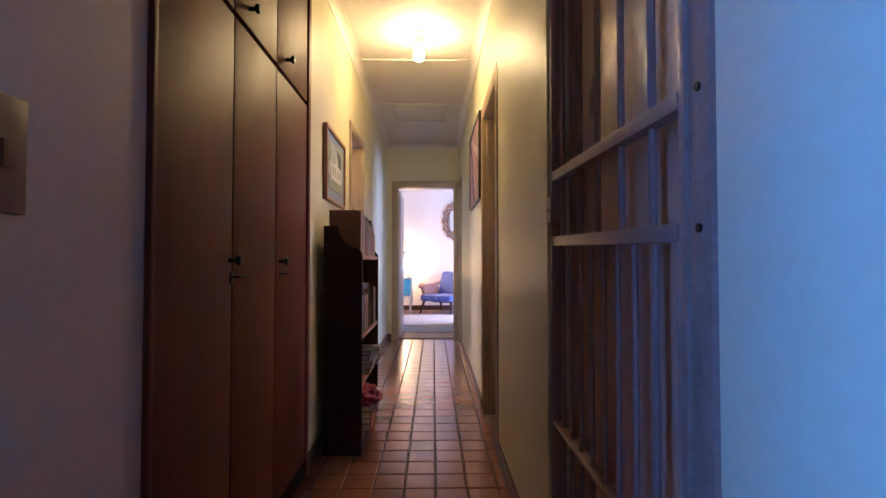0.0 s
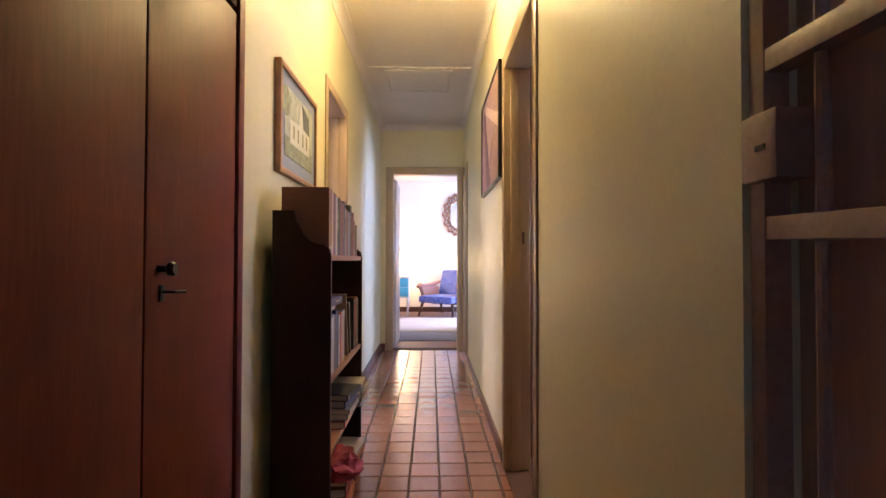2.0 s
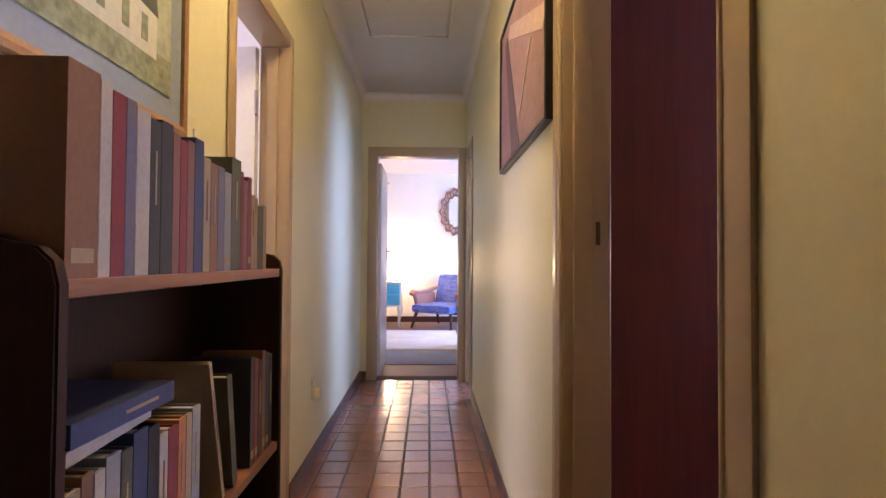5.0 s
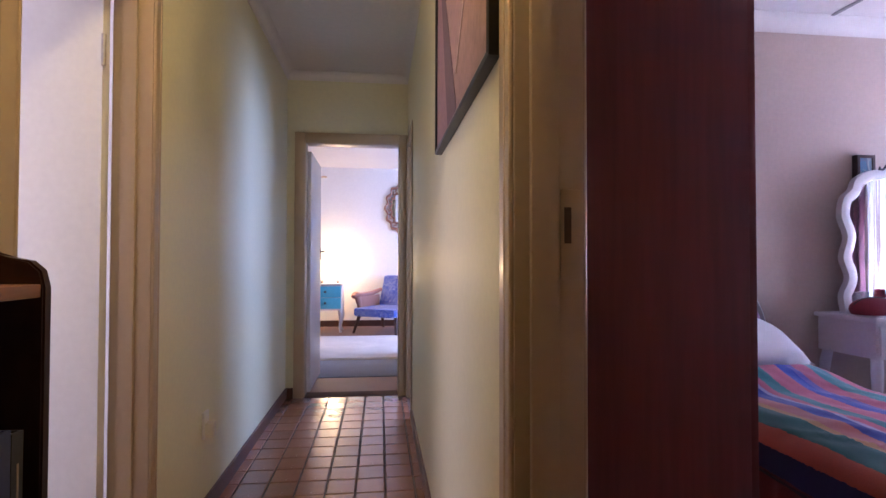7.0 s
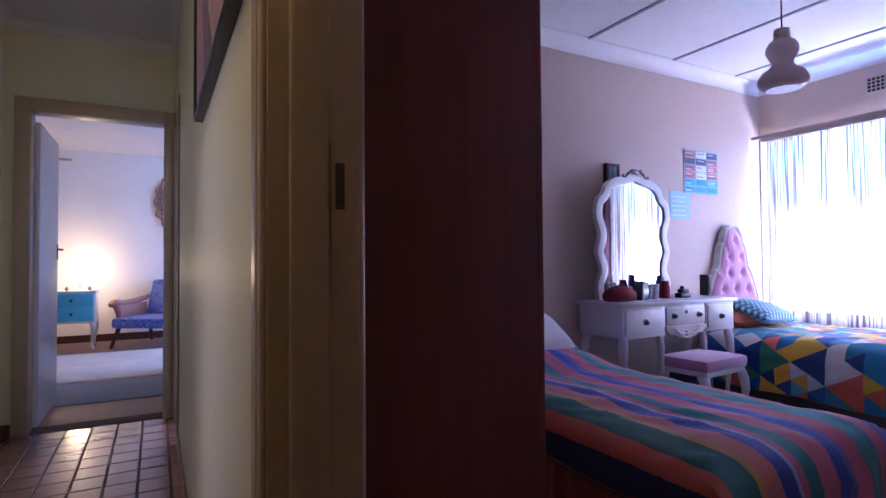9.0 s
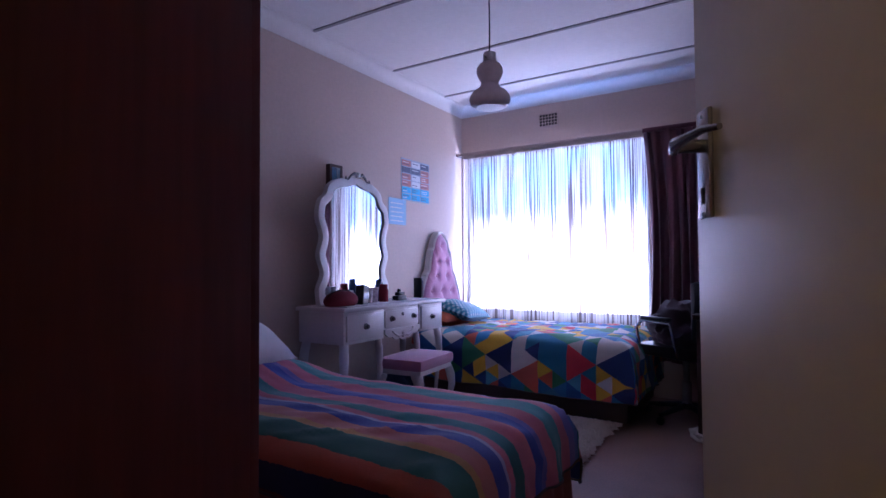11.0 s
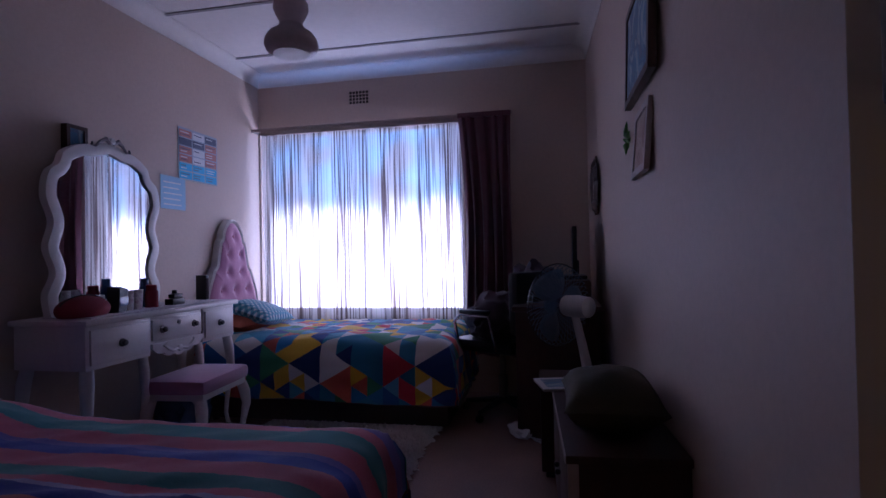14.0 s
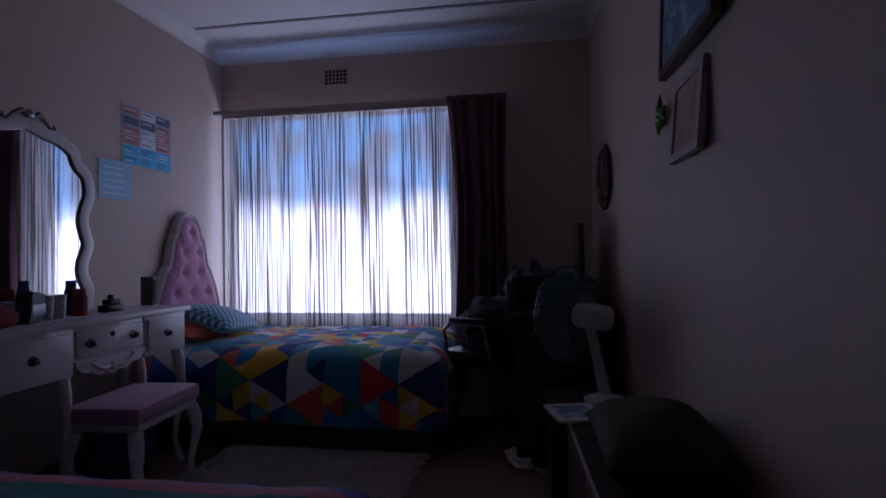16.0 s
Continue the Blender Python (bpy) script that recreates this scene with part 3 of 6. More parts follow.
bed_frame = door_frame_y("door_frame_bedroom", XR, XB, 2.895, 3.635, 2.005, 0.065, 0.092, "cream enamelled steel door frame of the bedroom", 0.066)
sp = part("strike_plate", boxes((0.018, 0.052, 0.3655, 0.369, 1.06, 1.21), bevel=0.001), frame_paint, bed_frame, "painted strike plate")
part("strike_hole", boxes((0.024, 0.036, 0.3645, 0.3665, 1.12, 1.18)), dark_wood, bed_frame, "dark latch hole")
door_frame_y("door_frame_side_room", XL - TH, XL, 3.96, 4.605, 2.005, 0.045, 0.062, "cream enamelled steel door frame of the room across")
door_frame_y("door_frame_bath", XR, XB, 6.50, 7.06, 2.005, 0.04, 0.06, "cream enamelled steel door frame at the hall's end")


def door_frame_x(name, ya, yb, xa, xb, top, lining, face, label):
    f = thing(name, ((xa + xb) / 2, (ya + yb) / 2, 0), label, "door frame")
    hx, hy = (xb - xa) / 2, (yb - ya) / 2
    for s in (-1, 1):
        a, b = sorted((s * hx, s * (hx + lining)))
        part("jamb", boxes((a, b, -hy - 0.012, hy + 0.012, -0.01, top + lining), bevel=0.004), frame_paint, f)
        h, k = sorted((s * (hx + 0.004), s * (hx + face)))
        part("architrave", boxes((h, k, -hy - 0.022, -hy - 0.011, -0.01, top + face), bevel=0.004), frame_paint, f)
        part("architrave", boxes((h, k, hy + 0.011, hy + 0.022, -0.01, top + face), bevel=0.004), frame_paint, f)
    part("head", boxes((-hx, hx, -hy - 0.012, hy + 0.012, top, top + lining), bevel=0.004), frame_paint, f)
    part("head_architrave", boxes((-hx - 0.003, hx + 0.003, -hy - 0.022, -hy - 0.011, top + 0.004, top + face), bevel=0.004), frame_paint, f)
    part("head_architrave", boxes((-hx - 0.003, hx + 0.003, hy + 0.011, hy + 0.022, top + 0.004, top + face), bevel=0.004), frame_paint, f)
    return tagged(f, kind="structure")


door_frame_x("door_frame_far_room", YEND, YEND + TH, -0.321, 0.421, 2.03, 0.065, 0.085, "cream enamelled steel frame of the far room's doorway")


def lever_set(door, x, z, side, metal=nickel):
    """Long plate, keyhole and lever on a leaf lying along x; side is the face's direction in y, y0 its face."""
    y0 = 0.02 * side
    a, b = sorted((y0, y0 + 0.006 * side))
    plate = part("handle_plate", boxes((x - 0.017, x + 0.017, a, b, z - 0.064, z + 0.056), bevel=0.0028), metal, door, "worn nickel lock plate")
    c, d = sorted((y0 + 0.005 * side, y0 + 0.0075 * side))
    bm = lathe(bmesh.new(), [(0.0042, c), (0.0042, d)], 12, (x, 0, z - 0.034), "y")
    box(bm, x - 0.002, x + 0.002, c, d, z - 0.048, z - 0.034)
    part("keyhole", bm, recess_shade, plate)
    bm = tube(bmesh.new(), [(x, y0 + 0.004 * side, z + 0.016), (x, y0 + 0.035 * side, z + 0.016)], 0.0075, 12)
    n = [(x + 0.006, y0 + 0.034 * side, z + 0.013), (x - 0.014, y0 + 0.038 * side, z + 0.016), (x - 0.036, y0 + 0.035 * side, z + 0.017),
         (x - 0.068, y0 + 0.030 * side, z + 0.018), (x - 0.092, y0 + 0.023 * side, z + 0.015)]
    tube(bm, n, [0.0060, 0.0074, 0.0052, 0.0040, 0.0032], 12)
    part("lever", bm, metal, plate)
    for dz in (0.048, -0.060):
        part("screw", lathe(bmesh.new(), [(0.003, c), (0.0025, d)], 8, (x, 0, z + dz), "y"), steel, plate)


def leaf(name, place, turn, width, label, mat, metal=nickel, height=1.99):
    """A flush door hinged at its origin and lying along +x."""
    d = thing(name, place, label, "door", turn=turn)
    part("door_leaf", boxes((0, width, -0.02, 0.02, 0.008, height), bevel=0.002), mat, d)
    lever_set(d, width - 0.036, 1.157, 1, metal)
    lever_set(d, width - 0.036, 1.157, -1, metal)
    part("lock_edge", boxes((width - 0.0005, width + 0.0015, -0.010, 0.010, 1.06, 1.22)), steel, d, "steel lock forend")
    for z in (0.25, 1.75):
        part("hinge", tube(bmesh.new(), [(-0.004, 0.022, z - 0.05), (-0.004, 0.022, z + 0.05)], 0.007, 10), steel, d)
    return d


bed_door = leaf("door_bedroom", (0.632, 2.918, 0), 25.6, 0.628, "cream flush bedroom door standing open, nickel lever handle", door_paint)
far_door = leaf("door_far_room", (-0.315, YEND + TH + 0.02, 0), 90, 0.74, "pale flush door of the far room standing open", white_lacquer, black_metal)

side_door = leaf("door_side_room", (XL - TH - 0.012, 4.572, 0), 177, 0.62, "white flush door standing open into the room across", white_paint)

# ---- hall: built-in cupboard ----
cup = thing("built_in_cupboard", (XL, 1.155, 0), "tall varnished red-brown wooden built-in cupboard with dark knobs", "cupboard")
HC = HALL_Z - 0.01
part("carcass", boxes((-0.05, -0.012, 0.0, 1.443, 0.0, HC)), recess_shade, cup, "carcass coloured near black for the shade in the door gaps")
part("end_post", boxes((-0.05, 0.018, 1.400, 1.444, 0.0, HC), bevel=0.003), cupboard_wood, cup)
part("end_post", boxes((-0.05, 0.014, -0.012, 0.008, 0.0, HC), bevel=0.003), cupboard_wood, cup)
part("plinth", boxes((-0.03, 0.0, 0.010, 1.398, 0.0, 0.07), bevel=0.003), recess_shade, cup)
ys = (0.010, 0.463, 0.903, 1.398)
for i in range(3):
    a, b = ys[i] + 0.003, ys[i + 1] - 0.004
    d = part("cupboard_door", boxes((-0.012, 0.010, a, b, 0.075, 1.768), bevel=0.003), cupboard_wood, cup)
    ky = b - 0.02 if i == 0 else a + 0.05
    if i == 1:
        ky = None
    k = ky and part("knob", lathe(bmesh.new(), [(0.008, 0.010), (0.007, 0.028), (0.015, 0.034), (0.016, 0.042), (0.012, 0.047)], 16, (0, ky, 1.018), "x"), black_metal, d, "dark turned knob")
    if i != 1:
        bm = boxes((0.009, 0.013, ky + 0.005, ky + 0.025, 0.948, 0.983), bevel=0.001)
        tube(bm, [(0.012, ky + 0.015, 0.968), (0.035, ky + 0.02, 0.968), (0.04, ky + 0.06, 0.967)], 0.0035, 8)
        part("key", bm, black_metal, d, "small key standing in its lock")
    u = part("upper_door", boxes((-0.012, 0.010, a, b, 1.788, HC - 0.03), bevel=0.003), cupboard_wood, cup)
    part("knob", lathe(bmesh.new(), [(0.008, 0.010), (0.007, 0.028), (0.015, 0.034), (0.016, 0.042), (0.012, 0.047)], 16, (0, a + 0.12, 1.85), "x"), black_metal, u, "dark turned knob")

sw = thing("wall_switch", (XL, 0.755, 1.165), "dark brown switch plate on the cream wall", "switch")
part("plate", boxes((0, 0.012, -0.04, 0.04, -0.085, 0.085), bevel=0.003), brown_door, sw)
part("rocker", boxes((0.011, 0.018, -0.012, 0.012, -0.02, 0.02), bevel=0.002), brown_door, sw)

# ---- hall: steel security gate ----
gate = thing("security_gate", (XR + 0.022, 0.71, 0), "brown painted steel security gate with bars, standing in a recess", "gate")
GW = 0.885
part("lock_stile", boxes((-0.016, 0.016, GW - 0.028, GW, 0.03, 2.08), bevel=0.003), gate_paint, gate)
part("hinge_stile", boxes((-0.012, 0.018, 0.0265, 0.046, 0.03, 2.08), bevel=0.003), gate_paint, gate)
part("frame_post", boxes((-0.006, 0.045, -0.032, 0.026, 0.0, 2.14), bevel=0.003), gate_paint, gate, "bolted steel frame post")
for z in (0.16, 0.62, 1.057, 1.25, 1.95):
    part("bolt", lathe(bmesh.new(), [(0.0065, -0.010), (0.0065, -0.005)], 8, (0, -0.004, z), "x"), black_metal, gate)
for z, h in ((0.06, 0.03), (0.52, 0.012), (1.052, 0.027), (1.245, 0.027), (2.05, 0.03)):
    bm = boxes((-0.014, 0.014, 0.045, GW - 0.027, z - h / 2, z + h / 2), bevel=0.002)
    for v in bm.verts:
        v.co.z += 0.024 * v.co.y / GW
    part("rail", bm, gate_paint, gate)
y = 0.068
while y < GW - 0.035:
    part("bar", tube(bmesh.new(), [(0.0, y, 0.07), (0.0, y, 1.035 + 0.024 * y / GW)], 0.0065, 8), gate_paint, gate)
    y += 0.09
for i, y in enumerate((0.165, 0.312, 0.463, 0.606, 0.785)):
    b = part("bar", tube(bmesh.new(), [(0.0, y, 1.066), (0.0, y, 1.229 + 0.024 * y / GW)], 0.0075, 8), gate_paint, gate)
    b = part("bar", tube(bmesh.new(), [(0.0, y, 1.262), (0.0, y, 2.04)], 0.0075, 8), gate_paint, gate)
    if i in (2, 4):
        bm = tube(bmesh.new(), [(0, y, 1.45), (-0.004, y - 0.012, 1.40), (-0.006, y - 0.03, 1.345)], [0.006, 0.008, 0.004], 6)
        tube(bm, [(0, y, 1.45), (-0.004, y + 0.012, 1.40), (-0.006, y + 0.03, 1.345)], [0.006, 0.008, 0.004], 6)
        part("barb", bm, gate_paint, b, "forged barb")
lk = part("lock_case", boxes((-0.028, 0.016, GW - 0.068, GW - 0.004, 1.128, 1.205), bevel=0.003), gate_paint, gate, "steel lock case with keyhole")
part("keyhole", boxes((-0.0295, -0.0275, GW - 0.05, GW - 0.032, 1.162, 1.168)), recess_shade, lk)

# ---- hall: ceiling lamp ----
hl = thing("ceiling_lamp", (0.05, 3.63, HALL_Z), "bare ceiling bulb in a white holder, glaring yellow", "lamp")
part("base", lathe(bmesh.new(), [(0.05, -0.0), (0.05, -0.018), (0.035, -0.03)], 24), white_plastic, hl)
part("holder", lathe(bmesh.new(), [(0.03, -0.028), (0.036, -0.05), (0.034, -0.075)], 28), white_plastic, hl)
part("bulb", lathe(bmesh.new(), [(0.015, -0.075), (0.032, -0.11), (0.04, -0.145), (0.036, -0.175), (0.02, -0.195), (0.004, -0.2)], 20), bulb_glow, hl, "glowing bulb")


# ---- bedroom: window ----
win = thing("window_1", (XW + 0.1, 4.83, 0.60), "wide steel-framed bedroom window behind sheer curtains", "window")
tagged(win, kind="structure")
for y in (-0.84, 0.82):
    part("window_frame", boxes((-0.02, 0.02, y - 0.015 + 0.01, y + 0.015 + 0.01, 0.0, 1.48), bevel=0.003), steel, win)
for z in (0.015, 1.465):
    part("window_frame", boxes((-0.018, 0.018, -0.83, 0.83, z - 0.014, z + 0.014), bevel=0.003), steel, win)
part("window_sill", boxes((-0.13, -0.02, -0.84, 0.84, -0.02, 0.0), bevel=0.004), white_lacquer, win)

# glowing board that stands in for the sunlit yard and sky outside the window
def yard_material():
    """Emission painted white for sunlit ground below, blue for the shade of trees and sky above."""
    m = bpy.data.materials.new("yard_glow")
    m.use_nodes = True
    nt = m.node_tree
    b = nt.nodes["Principled BSDF"]
    b.inputs["Base Color"].default_value = (0.3, 0.3, 0.3, 1)
    o = split_axes(nt)
    co = nt.nodes.new("ShaderNodeTexCoord")
    n, n2 = nt.nodes.new("ShaderNodeTexNoise"), nt.nodes.new("ShaderNodeTexNoise")
    n.inputs["Scale"].default_value, n2.inputs["Scale"].default_value = 1.6, 3.2
    for q in (n, n2):
        nt.links.new(co.outputs["Object"], q.inputs["Vector"])
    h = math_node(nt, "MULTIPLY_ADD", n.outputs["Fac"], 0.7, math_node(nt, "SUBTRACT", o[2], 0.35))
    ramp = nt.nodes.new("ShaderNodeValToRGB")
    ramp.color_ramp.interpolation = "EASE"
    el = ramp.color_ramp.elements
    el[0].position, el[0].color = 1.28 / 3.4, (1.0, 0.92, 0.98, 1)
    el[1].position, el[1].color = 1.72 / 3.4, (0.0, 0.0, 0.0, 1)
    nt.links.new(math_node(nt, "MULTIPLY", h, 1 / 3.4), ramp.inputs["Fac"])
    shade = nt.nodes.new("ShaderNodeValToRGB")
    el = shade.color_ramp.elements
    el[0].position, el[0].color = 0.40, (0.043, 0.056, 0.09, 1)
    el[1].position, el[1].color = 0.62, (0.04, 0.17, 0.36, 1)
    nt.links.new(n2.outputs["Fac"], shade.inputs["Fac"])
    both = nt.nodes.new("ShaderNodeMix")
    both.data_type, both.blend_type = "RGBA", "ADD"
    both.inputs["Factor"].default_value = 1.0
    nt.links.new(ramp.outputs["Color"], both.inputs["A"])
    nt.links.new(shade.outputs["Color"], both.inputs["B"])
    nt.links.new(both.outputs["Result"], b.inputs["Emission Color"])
    # stronger glow at low y, to throw more light on the left wall
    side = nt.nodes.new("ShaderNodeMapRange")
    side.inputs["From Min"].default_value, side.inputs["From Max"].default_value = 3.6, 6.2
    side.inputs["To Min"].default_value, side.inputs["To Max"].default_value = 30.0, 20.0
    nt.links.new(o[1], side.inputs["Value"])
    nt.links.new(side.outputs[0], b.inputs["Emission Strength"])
    return m


structure("backdrop_yard", boxes((5.90, 5.94, 0.6, 8.0, -0.1, 3.4)), yard_material(), "glowing backdrop for the bright sunlit yard and blue sky outside")

rail = thing("curtain_rail", (XW - 0.105, 4.645, 2.082), "thin beige curtain rail above the window", "curtain rail")
part("rod", boxes((-0.008, 0.008, -1.05, 1.06, -0.012, 0.012), bevel=0.002), tape_cloth, rail)
for y in (-1.0, 1.05):
    part("bracket", boxes((-0.008, 0.104, y - 0.008, y + 0.008, -0.008, 0.008), bevel=0.002), steel, rail)


def curtain(name, y0, y1, z0, z1, x, folds, depth, mat, label, parent_kind, seed, gather=0.0):
    """Hanging cloth in uneven folds."""
    rnd = random.Random(seed)
    bm = bmesh.new()
    nu, nv = int(folds * 12), 14
    ph = [rnd.uniform(0, 6.28) for _ in range(4)]
    grid = []
    for j in range(nv + 1):
        w = j / nv
        row = []
        for i in range(nu + 1):
            u = i / nu
            a = 2 * math.pi * folds * u
            d = depth * (math.sin(a + 1.3 * math.sin(a * 0.31 + ph[0])) + 0.35 * math.sin(2.3 * a + ph[1]) * w) * (0.45 + 0.55 * w)
            pinch = gather * math.sin(math.pi * w) * (u - 0.1)
            yy = y0 + (y1 - y0) * u - pinch + 0.006 * math.sin(5 * w + a)
            zz = z1 + (z0 - z1) * w + (0.012 * math.sin(a * 0.5 + ph[2]) if j == nv else 0)
            row.append(bm.verts.new((x + d, yy, zz)))
        grid.append(row)
    for j in range(nv):
        for i in range(nu):
            bm.faces.new((grid[j][i], grid[j][i + 1], grid[j + 1][i + 1], grid[j + 1][i]))
    c = thing(name, (0, 0, 0), label, "curtain")
    part("cloth", bm, mat, c)
    part("heading", boxes((x - 0.012, x + 0.012, y0, y1, z1 - 0.035, z1 - 0.0), bevel=0.004), tape_cloth if mat is sheer_cloth else mat, c, "gathered heading tape")
    return c


curtain("sheer_curtain", 3.965, 5.61, 0.53, 2.07, XW - 0.105, 13, 0.020, sheer_cloth, "sheer white striped net curtain glowing with daylight", "", 3)
curtain("dark_curtain", 3.600, 3.995, 0.30, 2.094, XW - 0.130, 5, 0.030, plum_cloth, "dark plum curtain drawn aside beside the window", "", 5, 0.06)

vent = thing("air_vent", (XW, 4.81, 2.317), "small cream air brick with rows of dark holes", "vent")
part("vent_plate", boxes((-0.008, 0.0, -0.088, 0.088, -0.058, 0.058), bevel=0.002), room_paint, vent)
for j in range(4):
    for i in range(6):
        part("vent_hole", boxes((-0.0095, -0.0075, -0.08 + i * 0.0275, -0.06 + i * 0.0275, -0.05 + j * 0.0265, -0.031 + j * 0.0265)), recess_shade, vent)

# pendant lamp
pl = thing("pendant_lamp", (2.62, 4.20, ROOM_Z - 0.055), "grey glass gourd-shaped pendant lamp, unlit, on a cord", "lamp")
part("cord", tube(bmesh.new(), [(0, 0, 0.05), (0, 0, -0.53)], 0.003, 6), dark_cloth, pl)
part("rose", lathe(bmesh.new(), [(0.04, 0.055), (0.04, 0.04), (0.012, 0.025)], 20), white_plastic, pl)
part("cap", lathe(bmesh.new(), [(0.012, -0.50), (0.029, -0.505), (0.031, -0.543), (0.026, -0.55)], 20), lamp_glass, pl)
part("spider", boxes((-0.056, 0.056, -0.0025, 0.0025, -0.536, -0.532)), steel, pl)
part("shade", lathe(bmesh.new(), [(0.027, -0.546), (0.046, -0.556), (0.058, -0.574), (0.060, -0.594), (0.052, -0.615), (0.041, -0.634), (0.039, -0.648), (0.050, -0.664), (0.074, -0.680), (0.088, -0.700), (0.092, -0.718), (0.086, -0.736), (0.070, -0.748)], 32), lamp_glass, pl)
part("opening", lathe(bmesh.new(), [(0.066, -0.7465), (0.062, -0.751)], 24), white_plastic, pl)

# wardrobe
wd = thing("wardrobe", (XB + 0.006, 3.785, 0), "tall dark red-brown wooden wardrobe standing inside the bedroom door", "wardrobe")
part("body", boxes((0, 0.41, 0, 1.88, 0.04, 2.16), bevel=0.004), wardrobe_wood, wd)
part("plinth", boxes((0.02, 0.385, 0.01, 1.87, 0.0, 0.045)), recess_shade, wd)
for i in range(3):
    d = part("wardrobe_door", boxes((0.411, 0.429, 0.005 + i * 0.625, 0.622 + i * 0.625, 0.05, 2.15), bevel=0.003), wardrobe_wood, wd)
    part("knob", lathe(bmesh.new(), [(0.007, 0.428), (0.006, 0.445), (0.014, 0.452), (0.010, 0.462)], 14, (0, 0.09 + i * 0.625, 1.05), "x"), black_metal, d)


# ---- beds ----
def cover_mesh(width, length, top, drops, seed, fold=0.026, step=0.022, rise=0.0):
    """A cloth lying over a mattress from 0..width, 0..length; drops: how far it hangs at x0, x1, y0, y1."""
    dx0, dx1, dy0, dy1 = drops
    bm = bmesh.new()
    uvl = bm.loops.layers.uv.new("cloth")
    nu, nv = int((width + dx0 + dx1) / step), int((length + dy0 + dy1) / step)
    rows, flat = [], {}
    for j in range(nv + 1):
        row = []
        for i in range(nu + 1):
            s, t = -dx0 + (width + dx0 + dx1) * i / nu, -dy0 + (length + dy0 + dy1) * j / nv
            hx, hy = max(0, -s, s - width), max(0, -t, t - length)
            x, y = min(max(s, 0), width), min(max(t, 0), length)
            w = noise.noise(Vector((s * 3.1, t * 3.1, seed))) * 0.6 + noise.noise(Vector((s * 9, t * 5, seed + 4))) * 0.4
            # soft creases running aslant
            c = noise.noise(Vector((s * 5.5 + t * 4.0, (t - s) * 1.3, seed + 9)))
            w += 0.35 * noise.noise(Vector((s * 16 + t * 3, t * 5, seed + 12)))
            w += 0.7 * max(0.0, 1 - abs(c) * 5) * (0.5 + noise.noise(Vector((s * 2, t * 2, seed + 2))))
            hang = max(hx, hy)
            # soft shoulder
            ex = min(x, width - x) if dx0 and dx1 else (width - x if dx1 else x)
            ey = y if dy0 else 9
            z = top - hang - 0.05 * math.exp(-min(ex, ey) / 0.055) + (0.017 * w if hang == 0 else 0.03 * noise.noise(Vector((s * 2.2, t * 2.2, seed + 6))) * hang / 0.3)
            out = 0.03 * min(1, hang / 0.08) + fold * w * min(1, hang / 0.15)
            if hx > 0:
                x += (1 if s > width else -1) * (out + 0.03 * hang)
            if hy > 0:
                y += (1 if t > length else -1) * (out + 0.03 * hang)
            lift = min(1.0, max(0.0, (t - length + 0.62) / 0.36))
            z += rise * lift * lift * (3 - 2 * lift) * (1 if hang == 0 else max(0.0, 1 - hang / 0.2)) * min(1.0, 0.35 + 2.5 * min(max(s, 0.0), max(width - s, 0.0)))
            v = bm.verts.new((x, y, max(0.03, z)))
            flat[v] = (s, t)
            row.append(v)
        rows.append(row)
    for j in range(nv):
        for i in range(nu):
            f = bm.faces.new((rows[j][i], rows[j][i + 1], rows[j + 1][i + 1], rows[j + 1][i]))
            for lp in f.loops:
                lp[uvl].uv = flat[lp.vert]
    edge = [[r[0].co.copy() for r in rows], [v.co.copy() for v in rows[0]]]
    if dx1:
        edge.append([r[-1].co.copy() for r in rows])
    return bm, edge


def pillow_mesh(w, l, h, seed):
    bm = bmesh.new()
    n = 18
    for side in (1, -1):
        g = []
        for j in range(n + 1):
            row = []
            for i in range(n + 1):
                u, v = -1 + 2 * i / n, -1 + 2 * j / n
                k = max(0.0, (1 - abs(u) ** 2.6) * (1 - abs(v) ** 2.6)) ** 0.55
                pin = 1 - 0.07 * (1 - abs(u) ** 3) * abs(v) ** 4
                pin2 = 1 - 0.07 * (1 - abs(v) ** 3) * abs(u) ** 4
                z = side * h * 0.5 * k * (1 + 0.18 * noise.noise(Vector((u * 1.7, v * 1.7, seed + side))))
                row.append(bm.verts.new((u * w / 2 * pin2, v * l / 2 * pin, z)))
            g.append(row)
        for j in range(n):
            for i in range(n):
                bm.faces.new((g[j][i], g[j][i + 1], g[j + 1][i + 1], g[j + 1][i]))
    bmesh.ops.remove_doubles(bm, verts=bm.verts, dist=0.0005)
    return bm


def smooth_half(points, steps=7):
    """Points of a half outline (x >= 0, from foot to top), rounded and mirrored into a closed outline."""
    pts = [Vector(p) for p in points]
    out = []
    for i in range(len(pts) - 1):
        p0, p1, p2, p3 = pts[max(i - 1, 0)], pts[i], pts[i + 1], pts[min(i + 2, len(pts) - 1)]
        for k in range(steps):
            t = k / steps
            q = 0.5 * ((2 * p1) + (p2 - p0) * t + (2 * p0 - 5 * p1 + 4 * p2 - p3) * t * t + (3 * p1 - p0 - 3 * p2 + p3) * t ** 3)
            out.append((max(q.x, 0.001), q.y))
    out.append((0.0, pts[-1].y))
    return out + [(-x, z) for x, z in out[-2::-1]]


def inset(outline, d, floor=None):
    """The same outline pulled inwards by d, kept above floor."""
    n, res = len(outline), []
    for i in range(n):
        a, b = Vector(outline[i - 1]), Vector(outline[(i + 1) % n])
        t = (b - a)
        nrm = Vector((-t.y, t.x)).normalized() if t.length else Vector((0, 1))
        z = outline[i][1] + nrm.y * d
        res.append((outline[i][0] + nrm.x * d, z if floor is None else max(z, floor)))
    return res


